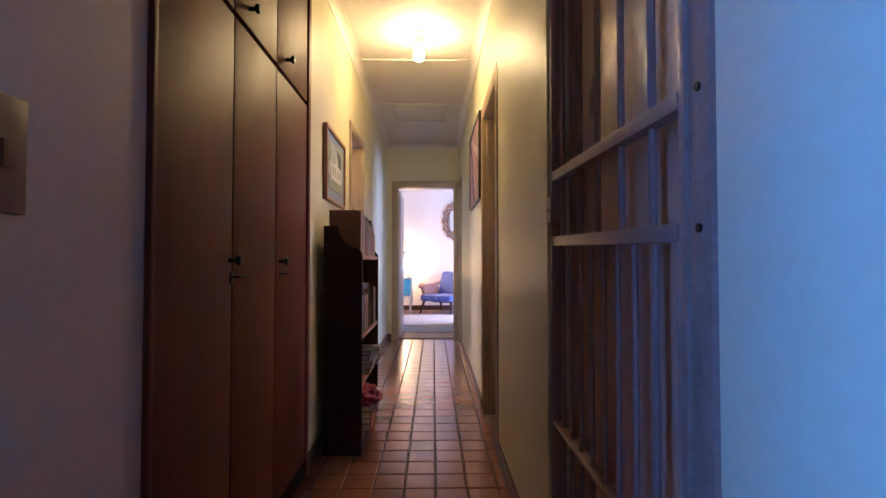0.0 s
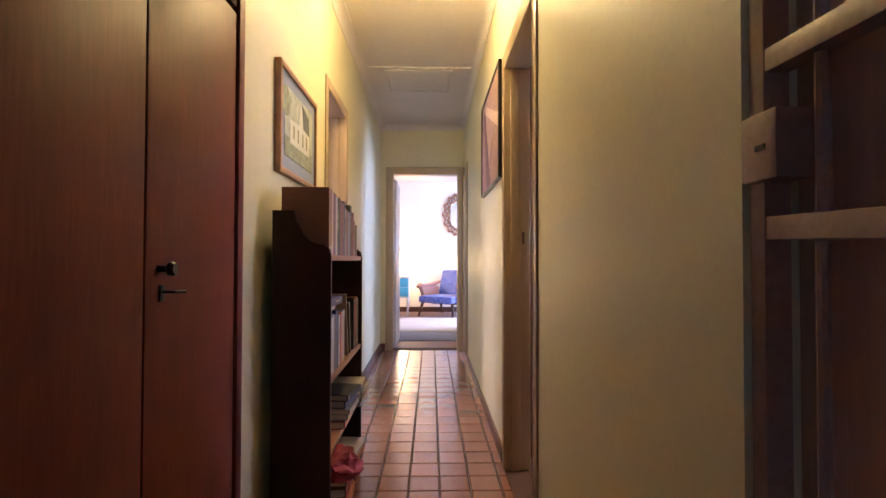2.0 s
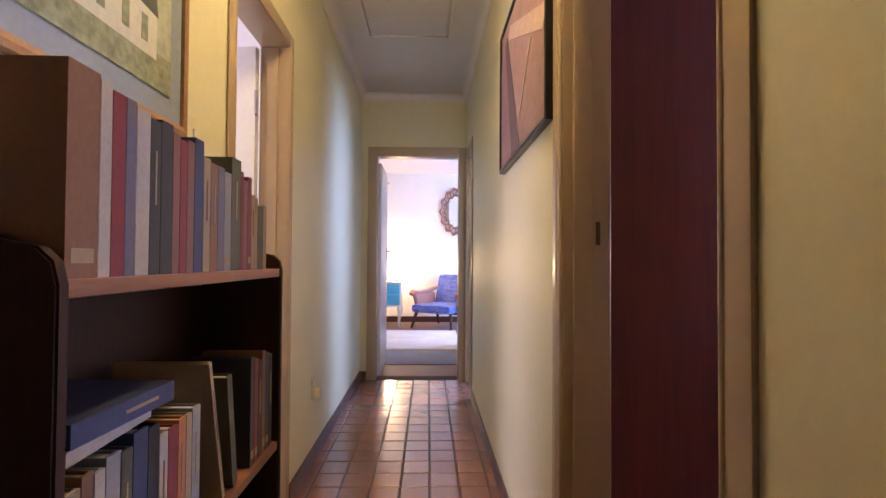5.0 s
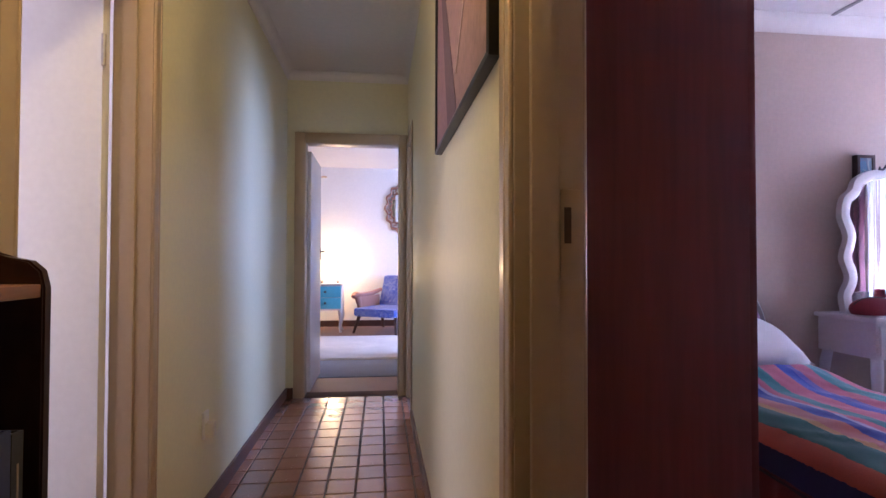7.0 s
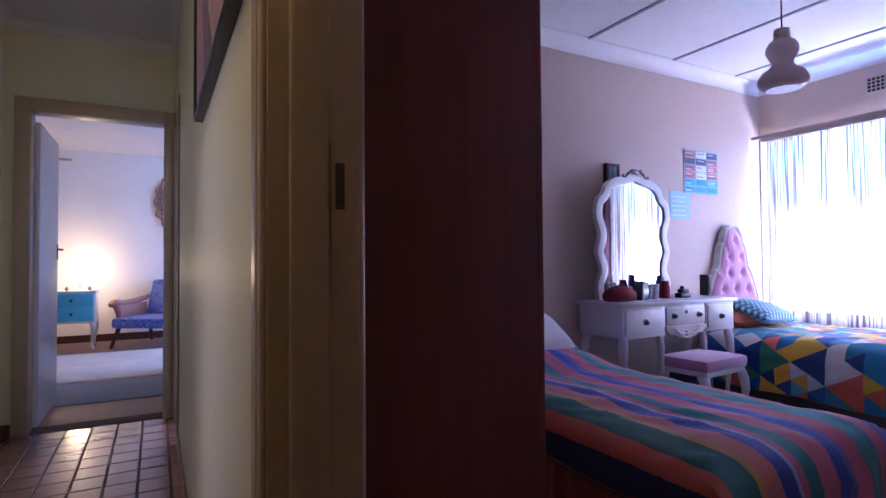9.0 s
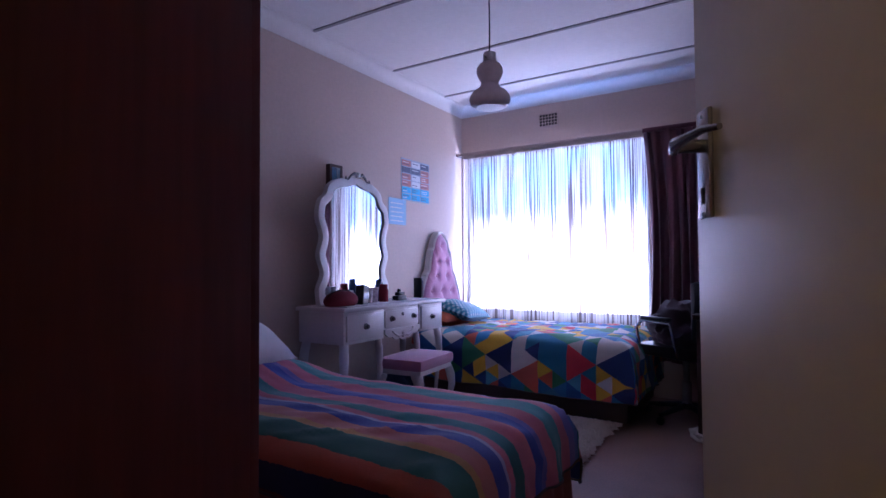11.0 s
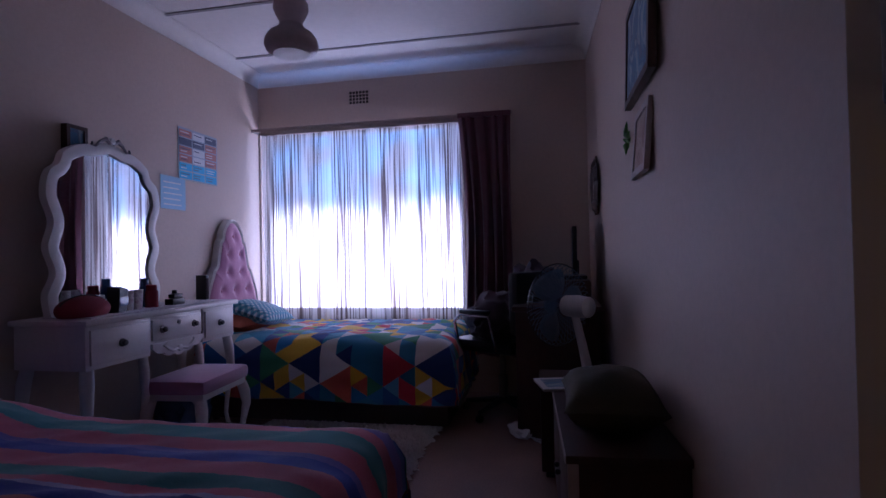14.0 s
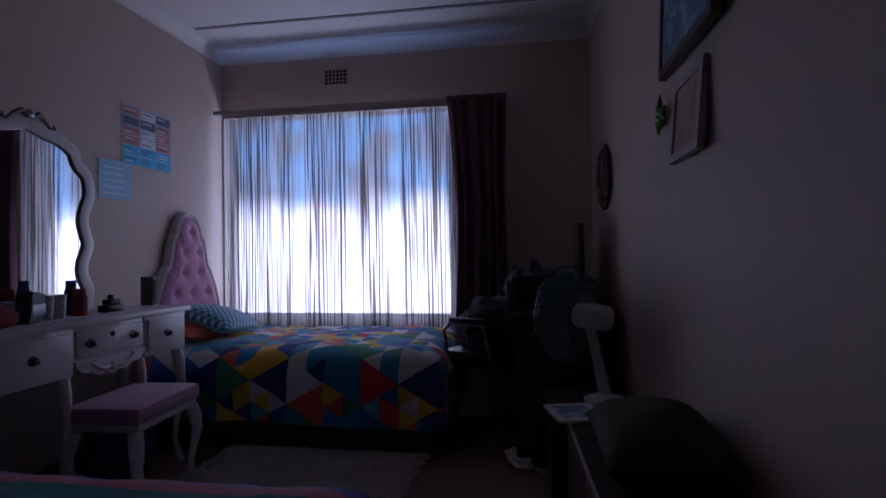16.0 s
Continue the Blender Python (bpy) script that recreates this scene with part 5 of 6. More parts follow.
# standing fan
fn = thing("desk_fan", (3.60, 3.25, 0.431), "white desk fan with a dark wire cage, at rest", "fan", turn=-45)
part("foot", lathe(bmesh.new(), [(0.085, 0), (0.085, 0.012), (0.04, 0.028), (0.02, 0.035)], 24, (0.055, -0.055, 0)), white_plastic, fn)
part("stem", tube(bmesh.new(), [(0.055, -0.055, 0.03), (0.046, -0.03, 0.16), (0.03, 0.0, 0.31)], [0.026, 0.022, 0.019], 14), white_plastic, fn)
HX, HZ = 0.03, 0.345
part("motor", lathe(bmesh.new(), [(0.03, -0.10), (0.05, -0.09), (0.056, -0.02), (0.052, 0.05), (0.035, 0.065)], 24, (HX, 0.0, HZ), "y"), white_plastic, fn, "white motor housing")
for k in range(44):
    a = 2 * math.pi * k / 44
    c, s = math.cos(a), math.sin(a)
    bm = tube(bmesh.new(), [(HX + c * 0.04, 0.165, HZ + s * 0.04), (HX + c * 0.13, 0.16, HZ + s * 0.13), (HX + c * 0.19, 0.135, HZ + s * 0.19), (HX + c * 0.208, 0.105, HZ + s * 0.208),
              (HX + c * 0.19, 0.075, HZ + s * 0.19), (HX + c * 0.06, 0.055, HZ + s * 0.06)], 0.0018, 4)
    part("cage_wire", bm, fan_plastic, fn)
for r, y in ((0.209, 0.105), (0.13, 0.161)):
    part("cage_ring", tube(bmesh.new(), [(HX + r * math.cos(a), y, HZ + r * math.sin(a)) for a in (2 * math.pi * i / 40 for i in range(41))], 0.003, 6), black_metal, fn)
part("badge", lathe(bmesh.new(), [(0.042, 0.160), (0.042, 0.168), (0.03, 0.172)], 20, (HX, 0, HZ), "y"), fan_plastic, fn)
for k in range(3):
    a0 = 2 * math.pi * k / 3
    bm = bmesh.new()
    g = []
    for i in range(7):
        r = 0.035 + 0.15 * i / 6
        row = []
        for j in range(7):
            w = (j / 6 - 0.5) * (1.0 + 0.4 * math.sin(math.pi * i / 6))
            row.append(bm.verts.new((HX + r * math.cos(a0 + w), 0.105 + 0.045 * (j / 6 - 0.5), HZ + r * math.sin(a0 + w))))
        g.append(row)
    for i in range(6):
        for j in range(6):
            bm.faces.new((g[i][j], g[i + 1][j], g[i + 1][j + 1], g[i][j + 1]))
    b = part("blade", bm, fan_plastic, fn)
    so = b.modifiers.new("thick", "SOLIDIFY")
    so.thickness = 0.003

bs = thing("side_box", (3.60, 3.23, 0), "square dark box stand under the fan", "stand")
part("body", boxes((-0.17, 0.17, -0.17, 0.17, 0.03, 0.405), bevel=0.008), dark_wood, bs)
part("top", boxes((-0.18, 0.18, -0.18, 0.18, 0.405, 0.43), bevel=0.006), dark_wood, bs)
for x in (-0.13, 0.13):
    for y in (-0.13, 0.13):
        part("foot", boxes((x - 0.02, x + 0.02, y - 0.02, y + 0.02, 0, 0.031)), black_plastic, bs)

# study corner: desk, screen, office chair with clothes
dk = thing("study_desk", (3.97, wall_r(5.0) + 0.005, 0), "dark wooden study desk in the corner", "desk")
part("top", boxes((0, 0.95, 0, 0.50, 0.71, 0.74), bevel=0.005), dark_wood, dk)
for x in (0.0, 0.92):
    part("side", boxes((x, x + 0.028, 0.02, 0.48, 0, 0.71), bevel=0.003), dark_wood, dk)
part("back", boxes((0.03, 0.92, 0.02, 0.04, 0.25, 0.71)), dark_wood, dk)
for i in range(3):
    d = part("drawer", boxes((0.62, 0.918, 0.462, 0.482, 0.08 + i * 0.21, 0.28 + i * 0.21), bevel=0.004), dark_wood, dk)
    part("handle", boxes((0.72, 0.82, 0.482, 0.496, 0.175 + i * 0.21, 0.187 + i * 0.21), bevel=0.003), steel, d)
mn = thing("computer_screen", (4.46, 3.19, 0.741), "thin black computer screen on the desk, seen from its edge", "screen", turn=-1)
part("panel", boxes((-0.22, 0.22, -0.014, 0.014, 0.10, 0.46), bevel=0.004), black_plastic, mn)
part("glass", boxes((-0.205, 0.205, 0.0135, 0.0155, 0.115, 0.445)), blue_glass, mn)
part("neck", boxes((-0.03, 0.03, -0.03, -0.012, 0.01, 0.25), bevel=0.004), black_plastic, mn)
part("foot", boxes((-0.11, 0.11, -0.08, 0.07, 0, 0.012), bevel=0.004), black_plastic, mn)
pb = thing("printer_box", (4.22, 3.20, 0.741), "dark box and bag heaped on the desk", "box")
part("body", boxes((-0.12, 0.2, -0.09, 0.14, 0, 0.14), bevel=0.02), dark_wood, pb)
part("lid", boxes((-0.10, 0.18, -0.07, 0.12, 0.141, 0.165), bevel=0.008), black_plastic, pb)

oc = thing("office_chair", (4.42, 3.66, 0), "black office chair with chrome arms, clothes thrown over it", "chair", turn=150)
part("seat", boxes((-0.24, 0.24, -0.23, 0.23, 0.43, 0.51), bevel=0.03), black_plastic, oc)
part("backrest", boxes((-0.22, 0.22, 0.20, 0.27, 0.55, 0.93), bevel=0.03), black_plastic, oc)
part("back_bar", boxes((-0.03, 0.03, 0.24, 0.27, 0.42, 0.6), bevel=0.004), steel, oc)
part("post", lathe(bmesh.new(), [(0.03, 0.08), (0.03, 0.25), (0.02, 0.26), (0.02, 0.43)], 14), steel, oc)
for k in range(5):
    a = 2 * math.pi * k / 5
    l = part("foot_arm", tube(bmesh.new(), [(0, 0, 0.10), (0.26 * math.cos(a), 0.26 * math.sin(a), 0.065)], [0.022, 0.014], 8), black_plastic, oc)
    part("castor", lathe(bmesh.new(), [(0.025, -0.012), (0.027, 0), (0.025, 0.012)], 12, (0.26 * math.cos(a), 0.26 * math.sin(a), 0.028), "y"), black_plastic, l)
for s in (-1, 1):
    a = part("arm", tube(bmesh.new(), [(s * 0.23, 0.12, 0.45), (s * 0.28, 0.13, 0.55), (s * 0.28, 0.10, 0.665), (s * 0.28, -0.12, 0.67), (s * 0.28, -0.17, 0.62), (s * 0.25, -0.16, 0.45)], 0.012, 10), chrome, oc, "bent chrome arm")
    part("arm_pad", boxes((s * 0.28 - 0.025, s * 0.28 + 0.025, -0.11, 0.10, 0.675, 0.70), bevel=0.008), black_plastic, a)


def heap(name, place, size, mat, label, cat, seed, turn=0):
    """A crumpled heap of cloth."""
    h = thing(name, place, label, cat, turn=turn)
    bm = bmesh.new()
    bmesh.ops.create_icosphere(bm, subdivisions=4, radius=1)
    for v in bm.verts:
        d = 1 + 0.28 * noise.noise(v.co * 2.1 + Vector((seed, 0, 0))) + 0.12 * noise.noise(v.co * 6 + Vector((seed, 3, 0)))
        v.co = Vector((v.co.x * size[0] * d, v.co.y * size[1] * d, max(0.0, (v.co.z * 0.62 + 0.4) * d) * size[2]))
    part("cloth", bm, mat, h)
    return h


heap("clothes_heap", (4.42, 3.66, 0.508), (0.26, 0.22, 0.26), dark_cloth, "crumpled dark clothes heaped on the office chair", "clothes", 5.0)
heap("bag", (4.28, 3.27, 0.001), (0.20, 0.16, 0.42), black_plastic, "dark bag standing on the floor", "bag", 9.0)
heap("jacket", (4.52, 3.46, 0.742), (0.22, 0.15, 0.22), dark_cloth, "dark blue jacket lying on the desk", "jacket", 12.0)
heap("slipper_pair", (4.03, 3.53, 0.001), (0.12, 0.06, 0.055), paper, "pale slippers on the floor", "slippers", 15.0, 20)
cab = thing("floor_cable", (4.02, 3.40, 0), "grey cable curled on the floor", "cable")
part("wire", tube(bmesh.new(), [(0.22 * math.cos(0.7 * i) * (1 - i * 0.04), 0.10 * math.sin(0.9 * i), 0.005) for i in range(16)], 0.0045, 6), white_plastic, cab)

heap("blue_bag", (3.62, 5.42, 0.001), (0.16, 0.14, 0.36), blue_glass, "dark blue bag standing under the dressing table", "bag", 41.0)

# shaggy rug
rug = thing("shaggy_rug", (3.40, 4.56, 0), "shaggy cream rug between the beds", "rug")
part("backing", boxes((-0.62, 0.62, -0.51, 0.51, 0.0005, 0.012), bevel=0.004), rug_wool, rug)
rnd = random.Random(8)
bm = bmesh.new()
for k in range(9000):
    x, y = rnd.uniform(-0.64, 0.64), rnd.uniform(-0.53, 0.53)
    a = 2.4 * noise.noise(Vector((x * 5, y * 5, 1.0))) + rnd.uniform(-0.7, 0.7) - 1.2
    l, w = rnd.uniform(0.03, 0.065), rnd.uniform(0.004, 0.008)
    v1 = bm.verts.new((x - w * math.sin(a), y + w * math.cos(a), 0.011))
    v2 = bm.verts.new((x + w * math.sin(a), y - w * math.cos(a), 0.011))
    v3 = bm.verts.new((x + 0.5 * l * math.cos(a), y + 0.5 * l * math.sin(a), 0.011 + rnd.uniform(0.016, 0.034)))
    v4 = bm.verts.new((x + l * math.cos(a), y + l * math.sin(a), 0.013 + rnd.uniform(0.0, 0.012)))
    bm.faces.new((v1, v2, v3)); bm.faces.new((v2, v4, v3)); bm.faces.new((v4, v1, v3))
tagged(part("wool_shag", bm, rug_wool, rug, smooth=False), kind="stuff")

# ---- hall: bookcase ----
BX = -0.432
bc = thing("bookcase", (BX, 2.825, 0), "low dark wooden bookcase with curved sides, full of books", "bookcase")
BD, BW, BH = 0.205, 0.838, 1.08
side = [(0.0, 0.0), (BD, 0.0), (BD, 1.05), (BD - 0.006, 1.075), (BD - 0.022, 1.09), (BD - 0.05, 1.095), (BD - 0.075, 1.10), (BD - 0.105, 1.13), (BD - 0.125, 1.17), (BD - 0.13, 1.21), (0.0, 1.21)]
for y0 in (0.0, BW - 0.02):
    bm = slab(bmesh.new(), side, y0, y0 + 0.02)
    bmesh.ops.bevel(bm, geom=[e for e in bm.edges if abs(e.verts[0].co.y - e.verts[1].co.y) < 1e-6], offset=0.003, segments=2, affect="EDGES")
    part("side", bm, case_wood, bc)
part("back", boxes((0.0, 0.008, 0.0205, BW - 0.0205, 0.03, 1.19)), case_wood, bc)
SHELVES = (0.06, 0.345, 0.60, 1.035)
for z in SHELVES:
    part("shelf", boxes((0.009, BD - 0.004, 0.0205, BW - 0.0205, z, z + 0.02), bevel=0.002), shelf_wood, bc)
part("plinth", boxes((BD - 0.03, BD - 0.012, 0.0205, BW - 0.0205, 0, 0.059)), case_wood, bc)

BOOK_COLORS = {"white": (0.42, 0.38, 0.37), "lilac": (0.13, 0.115, 0.18), "dark brown": (0.09, 0.045, 0.03), "maroon": (0.20, 0.02, 0.03), "cream": (0.33, 0.24, 0.15), "dark green": (0.075, 0.07, 0.045), "navy": (0.03, 0.04, 0.12), "pink": (0.20, 0.09, 0.08), "brown": (0.20, 0.09, 0.045), "black": (0.025, 0.022, 0.025), "orange": (0.45, 0.16, 0.05), "grey": (0.25, 0.25, 0.27)}
BOOK_MATS = {n: material("book_" + n.replace(" ", "_"), c, 0.55, vary=0.15, grain=120, bump=0.1) for n, c in BOOK_COLORS.items()}


def book(y, z, thick, tall, deep, color, lean=0, xf=None, flat=False, x=None):
    """A book with its spine towards the hall (+x)."""
    xf = BX + BD - 0.016 if xf is None else xf
    m = BOOK_MATS[color]
    b = thing("book", (xf, y, z), color + (" hardback book lying flat on the shelf" if flat else " hardback book standing on the bookcase shelf"), "book", "books in the bookcase")
    t = 0.003
    bm = bmesh.new()
    u = [(-deep, 0), (0.002, 0), (0.002, thick), (-deep, thick), (-deep, thick - t), (-t, thick - t), (-t, t), (-deep, t)]
    lo, hi = [bm.verts.new((a, c, 0)) for a, c in u], [bm.verts.new((a, c, tall)) for a, c in u]
    bm.faces.new(lo[::-1]); bm.faces.new(hi)
    for i in range(8):
        bm.faces.new((lo[i], lo[(i + 1) % 8], hi[(i + 1) % 8], hi[i]))
    part("cover", bm, m, b, smooth=False)
    part("page_block", boxes((-deep + 0.004, -t, t, thick - t, 0.004, tall - 0.004)), paper, b)
    band = BOOK_MATS["cream" if color not in ("cream", "white") else "brown"]
    kind = int(thick * 9000 + tall * 7000) % 4
    if kind == 0:
        part("title_bar", boxes((0.0022, 0.0030, thick * 0.42, thick * 0.58, tall * 0.45, tall * 0.80)), band, b, smooth=False)
    elif kind == 1:
        part("spine_label", boxes((0.0022, 0.0030, thick * 0.15, thick * 0.85, tall * 0.07, tall * 0.14)), band, b, smooth=False)
    if flat:
        b.matrix_world = pose(xf, y, z, -90, 0, lean) @ pose(0, -thick, 0)
    else:
        b.matrix_world = pose(xf, y, z, lean, 0, 0)
    return b


rnd = random.Random(11)
y = 2.855
top_row = [("brown", 0.05, 0.24), ("white", 0.02, 0.235), ("maroon", 0.025, 0.23), ("lilac", 0.02, 0.23), ("white", 0.03, 0.225), ("black", 0.025, 0.22), ("black", 0.03, 0.225), ("pink", 0.02, 0.215), ("maroon", 0.02, 0.21), ("pink", 0.022, 0.215),
           ("navy", 0.03, 0.225), ("cream", 0.025, 0.20), ("brown", 0.028, 0.195), ("lilac", 0.026, 0.195), ("grey", 0.03, 0.19), ("dark green", 0.045, 0.225), ("maroon", 0.012, 0.205), ("pink", 0.022, 0.19), ("maroon", 0.02, 0.20), ("cream", 0.022, 0.165), ("cream", 0.014, 0.16),
           ("dark green", 0.035, 0.145), ("cream", 0.02, 0.15)]
for c, th, h in top_row:
    th *= 1.14
    book(y, 1.0555, th, h, 0.15 if h < 0.22 else 0.165, c)
    y += th + 0.0015
y = 2.86
for c, th, h, ln in (("cream", 0.03, 0.20, 0), ("brown", 0.022, 0.21, 0), ("white", 0.02, 0.205, 0), ("grey", 0.03, 0.215, 0), ("dark green", 0.026, 0.21, 0), ("navy", 0.036, 0.225, 0), ("black", 0.03, 0.22, 0), ("white", 0.024, 0.2, 0),
                     ("maroon", 0.03, 0.20, 0), ("orange", 0.025, 0.205, 0), ("cream", 0.02, 0.205, 0), ("grey", 0.03, 0.21, 0)):
    book(y, 0.6205, th, h, 0.14, c, ln)
    y += th + 0.002
book(3.31, 0.6205, 0.012, 0.28, 0.17, "cream", 15)
book(2.87, 0.848, 0.018, 0.20, 0.15, "white", 3, flat=True, xf=BX + BD - 0.02)
book(2.87, 0.868, 0.028, 0.22, 0.16, "navy", -2, flat=True, xf=BX + BD - 0.015)
book(3.365, 0.6205, 0.025, 0.23, 0.15, "dark green", 10)
for i, c in enumerate(("black", "maroon", "black", "brown", "navy", "black")):
    book(3.465 + i * 0.027, 0.6205, 0.025, 0.24 - 0.008 * (i % 3), 0.14, c)
z = 0.366
for i, (c, th) in enumerate((("maroon", 0.03), ("grey", 0.025), ("white", 0.02), ("navy", 0.03), ("black", 0.025))):
    book(3.10 + 0.012 * (i % 2), z, th, 0.20, 0.17, c, 4 - 3 * i, flat=True, xf=BX + BD + 0.005 + 0.01 * (i % 3))
    z += th + 0.001
z = 0.366
for i, (c, th) in enumerate((("white", 0.02), ("cream", 0.016), ("white", 0.012), ("grey", 0.02), ("pink", 0.012), ("white", 0.012))):
    book(3.42 + 0.008 * (i % 2), z, th, 0.19, 0.18, c, -6 + 4 * (i % 3), flat=True, xf=BX + BD + 0.02 + 0.008 * (i % 2))
    z += th + 0.001
z = 0.0805
for i, (c, th) in enumerate((("orange", 0.035), ("maroon", 0.03), ("brown", 0.035), ("pink", 0.03), ("dark brown", 0.04))):
    book(2.98 + 0.01 * (i % 2), z, th, 0.24, 0.19, c, 3 * (i % 3), flat=True, xf=BX + BD + 0.03)
    z += th + 0.001
z = 0.0805
for i, (c, th) in enumerate((("maroon", 0.04), ("black", 0.03), ("orange", 0.03), ("white", 0.02))):
    book(3.28, z, th, 0.22, 0.18, c, -2 * i, flat=True, xf=BX + BD + 0.02)
    z += th + 0.001
heap("red_bag", (BX + BD + 0.0, 2.95, 0.245), (0.09, 0.10, 0.09), red_cloth, "crumpled red bag stuffed on the low shelf", "bag", 31.0)


# ---- hall pictures, switch, socket ----
def picture_x(name, y0, y1, z0, z1, x, face, border, frame_mat, label, depth=0.025):
    """A framed picture on a hall wall; built facing -y and then turned."""
    w, h = (y1 - y0) / 2, (z1 - z0) / 2
    p = thing(name, (x, (y0 + y1) / 2, (z0 + z1) / 2), label, "picture", turn=90 if face > 0 else -90)
    o = [(-w, -h), (w, -h), (w, h), (-w, h)]
    i = [(-w + border, -h + border), (w - border, -h + border), (w - border, h - border), (-w + border, h - border)]
    part("frame", ring_slab(bmesh.new(), o, i, -depth, -0.001, 0.003), frame_mat, p, smooth=False)
    return p, w - border, h - border


mat_blue = material("mount_card", (0.26, 0.31, 0.42), 0.8)
art_pale = material("watercolour_paper", (0.40, 0.43, 0.36), 0.7, vary=0.35, scale=9, grain=40)
art_green = material("watercolour_green", (0.25, 0.28, 0.19), 0.7, vary=0.5, scale=22, grain=60)
art_white = material("watercolour_white", (0.60, 0.60, 0.54), 0.7, vary=0.15, scale=9)
art_slate = material("watercolour_slate", (0.10, 0.11, 0.11), 0.7, vary=0.3, scale=14)
p, w, h = picture_x("landscape_picture", 2.965, 3.59, 1.372, 1.80, XL, 1, 0.022, light_wood, "watercolour of a white gabled house in a light wooden frame")
part("mount", boxes((-w - 0.002, w + 0.002, -0.016, -0.003, -h - 0.002, h + 0.002)), mat_blue, p, "grey-blue mount card")
part("sheet", boxes((-w + 0.055, w - 0.055, -0.018, -0.0155, -h + 0.055, h - 0.05)), art_pale, p)
part("meadow", boxes((-w + 0.056, w - 0.056, -0.019, -0.0178, -h + 0.056, -h + 0.135)), art_green, p)
part("painted_house", slab(bmesh.new(), [(-0.16, -0.075), (0.17, -0.075), (0.17, 0.02), (0.06, 0.03), (0.045, 0.09), (0.02, 0.13), (-0.005, 0.09), (-0.02, 0.03), (-0.16, 0.02)], -0.0194, -0.0176), art_white, p)
part("painted_roof", slab(bmesh.new(), [(0.06, 0.03), (0.175, 0.02), (0.16, 0.10), (0.045, 0.13)], -0.0197, -0.0177), art_slate, p)
for x in (-0.10, -0.03, 0.05, 0.12):
    part("painted_window", boxes((x - 0.012, x + 0.012, -0.0202, -0.019, -0.05, 0.005)), art_green, p, smooth=False)
part("painted_tree", slab(bmesh.new(), [(-0.22 + 0.07 * math.cos(a) * (1 + 0.2 * math.sin(5 * a)), 0.08 + 0.06 * math.sin(a)) for a in (2 * math.pi * i / 30 for i in range(30))], -0.0188, -0.0176), art_green, p)

p, w, h = picture_x("canvas_picture", 3.745, 4.70, 1.475, 2.10, XR, -1, 0.016, black_metal, "large brown and pink picture in a thin black frame", 0.024)
art_tan = material("painting_tan", (0.30, 0.185, 0.175), 0.7, vary=0.25, scale=7, grain=40)
art_pink = material("painting_pink", (0.27, 0.155, 0.17), 0.7, vary=0.25, scale=10)
art_dark = material("painting_dark", (0.12, 0.07, 0.085), 0.7, vary=0.3, scale=10)
art_light = material("painting_light", (0.48, 0.35, 0.30), 0.7, vary=0.2, scale=10)
part("canvas", boxes((-w - 0.002, w + 0.002, -0.0175, -0.003, -h - 0.002, h + 0.002)), art_tan, p)
part("painted_bark", slab(bmesh.new(), [(-w, -h), (-w * 0.35, -h), (-w * 0.75, h * 0.75), (-w, h * 0.5)], -0.019, -0.017), art_pink, p)
part("painted_trunk", slab(bmesh.new(), [(-w * 0.36, -h), (w * 0.05, -h), (-w * 0.62, h * 0.8), (-w * 0.74, h * 0.75)], -0.0194, -0.0171), art_dark, p)
part("painted_beam", slab(bmesh.new(), [(-w * 0.55, h * 0.72), (w * 0.9, -h * 0.1), (w, h * 0.1), (-w * 0.45, h * 0.86)], -0.0198, -0.0172), art_light, p)
part("painted_rope", slab(bmesh.new(), [(0.0, -h * 0.6), (w * 0.02, -h * 0.62), (w * 0.5, h * 0.08), (w * 0.47, h * 0.1)], -0.0202, -0.0173), art_light, p)

ls = thing("light_switch", (XL, 3.665, 1.40), "small cream light switch on the hall wall", "switch")
part("plate", boxes((0, 0.007, -0.038, 0.038, -0.045, 0.045), bevel=0.002), hall_paint, ls)
part("rocker", boxes((0.007, 0.013, -0.007, 0.007, -0.014, 0.014), bevel=0.002), white_plastic, ls)
so = thing("wall_socket", (XL, 5.17, 0.385), "small cream plug on the hall wall", "socket")
part("plate", boxes((0, 0.010, -0.034, 0.034, -0.05, 0.06), bevel=0.002), white_plastic, so)
part("plug", boxes((0.009, 0.045, -0.02, 0.02, -0.045, 0.015), bevel=0.005), paper, so)

# ---- far room ----
ch = thing("bedside_chest", (-0.79, 10.90, 0), "small chest with turquoise drawers on white bowed legs", "chest")
part("body", boxes((0, 0.50, 0.02, 0.42, 0.33, 0.71), bevel=0.006), white_lacquer, ch)
part("top", boxes((-0.015, 0.515, 0.0, 0.43, 0.71, 0.735), bevel=0.006), white_lacquer, ch)
for z0, m in ((0.53, cyan_paint), (0.36, cyan_paint)):
    d = part("drawer", boxes((0.02, 0.48, 0.004, 0.022, z0, z0 + 0.165), bevel=0.004), m, ch, "turquoise drawer front")
    knob_part(d, 0.25, 0.004, z0 + 0.085)
for x, sx in ((0.035, -1), (0.465, 1)):
    for y, sy in ((0.06, -1), (0.38, 1)):
        lg = part("leg", cabriole(0.34, sx, sy), white_lacquer, ch)
        lg.location = (x, y, 0)
tl = thing("table_lamp", (-0.47, 11.24, 0.736), "small lit table lamp glowing warm on the chest", "lamp")
part("foot", lathe(bmesh.new(), [(0.06, 0), (0.06, 0.012), (0.02, 0.03), (0.028, 0.07), (0.012, 0.12), (0.01, 0.16)], 20), white_lacquer, tl)
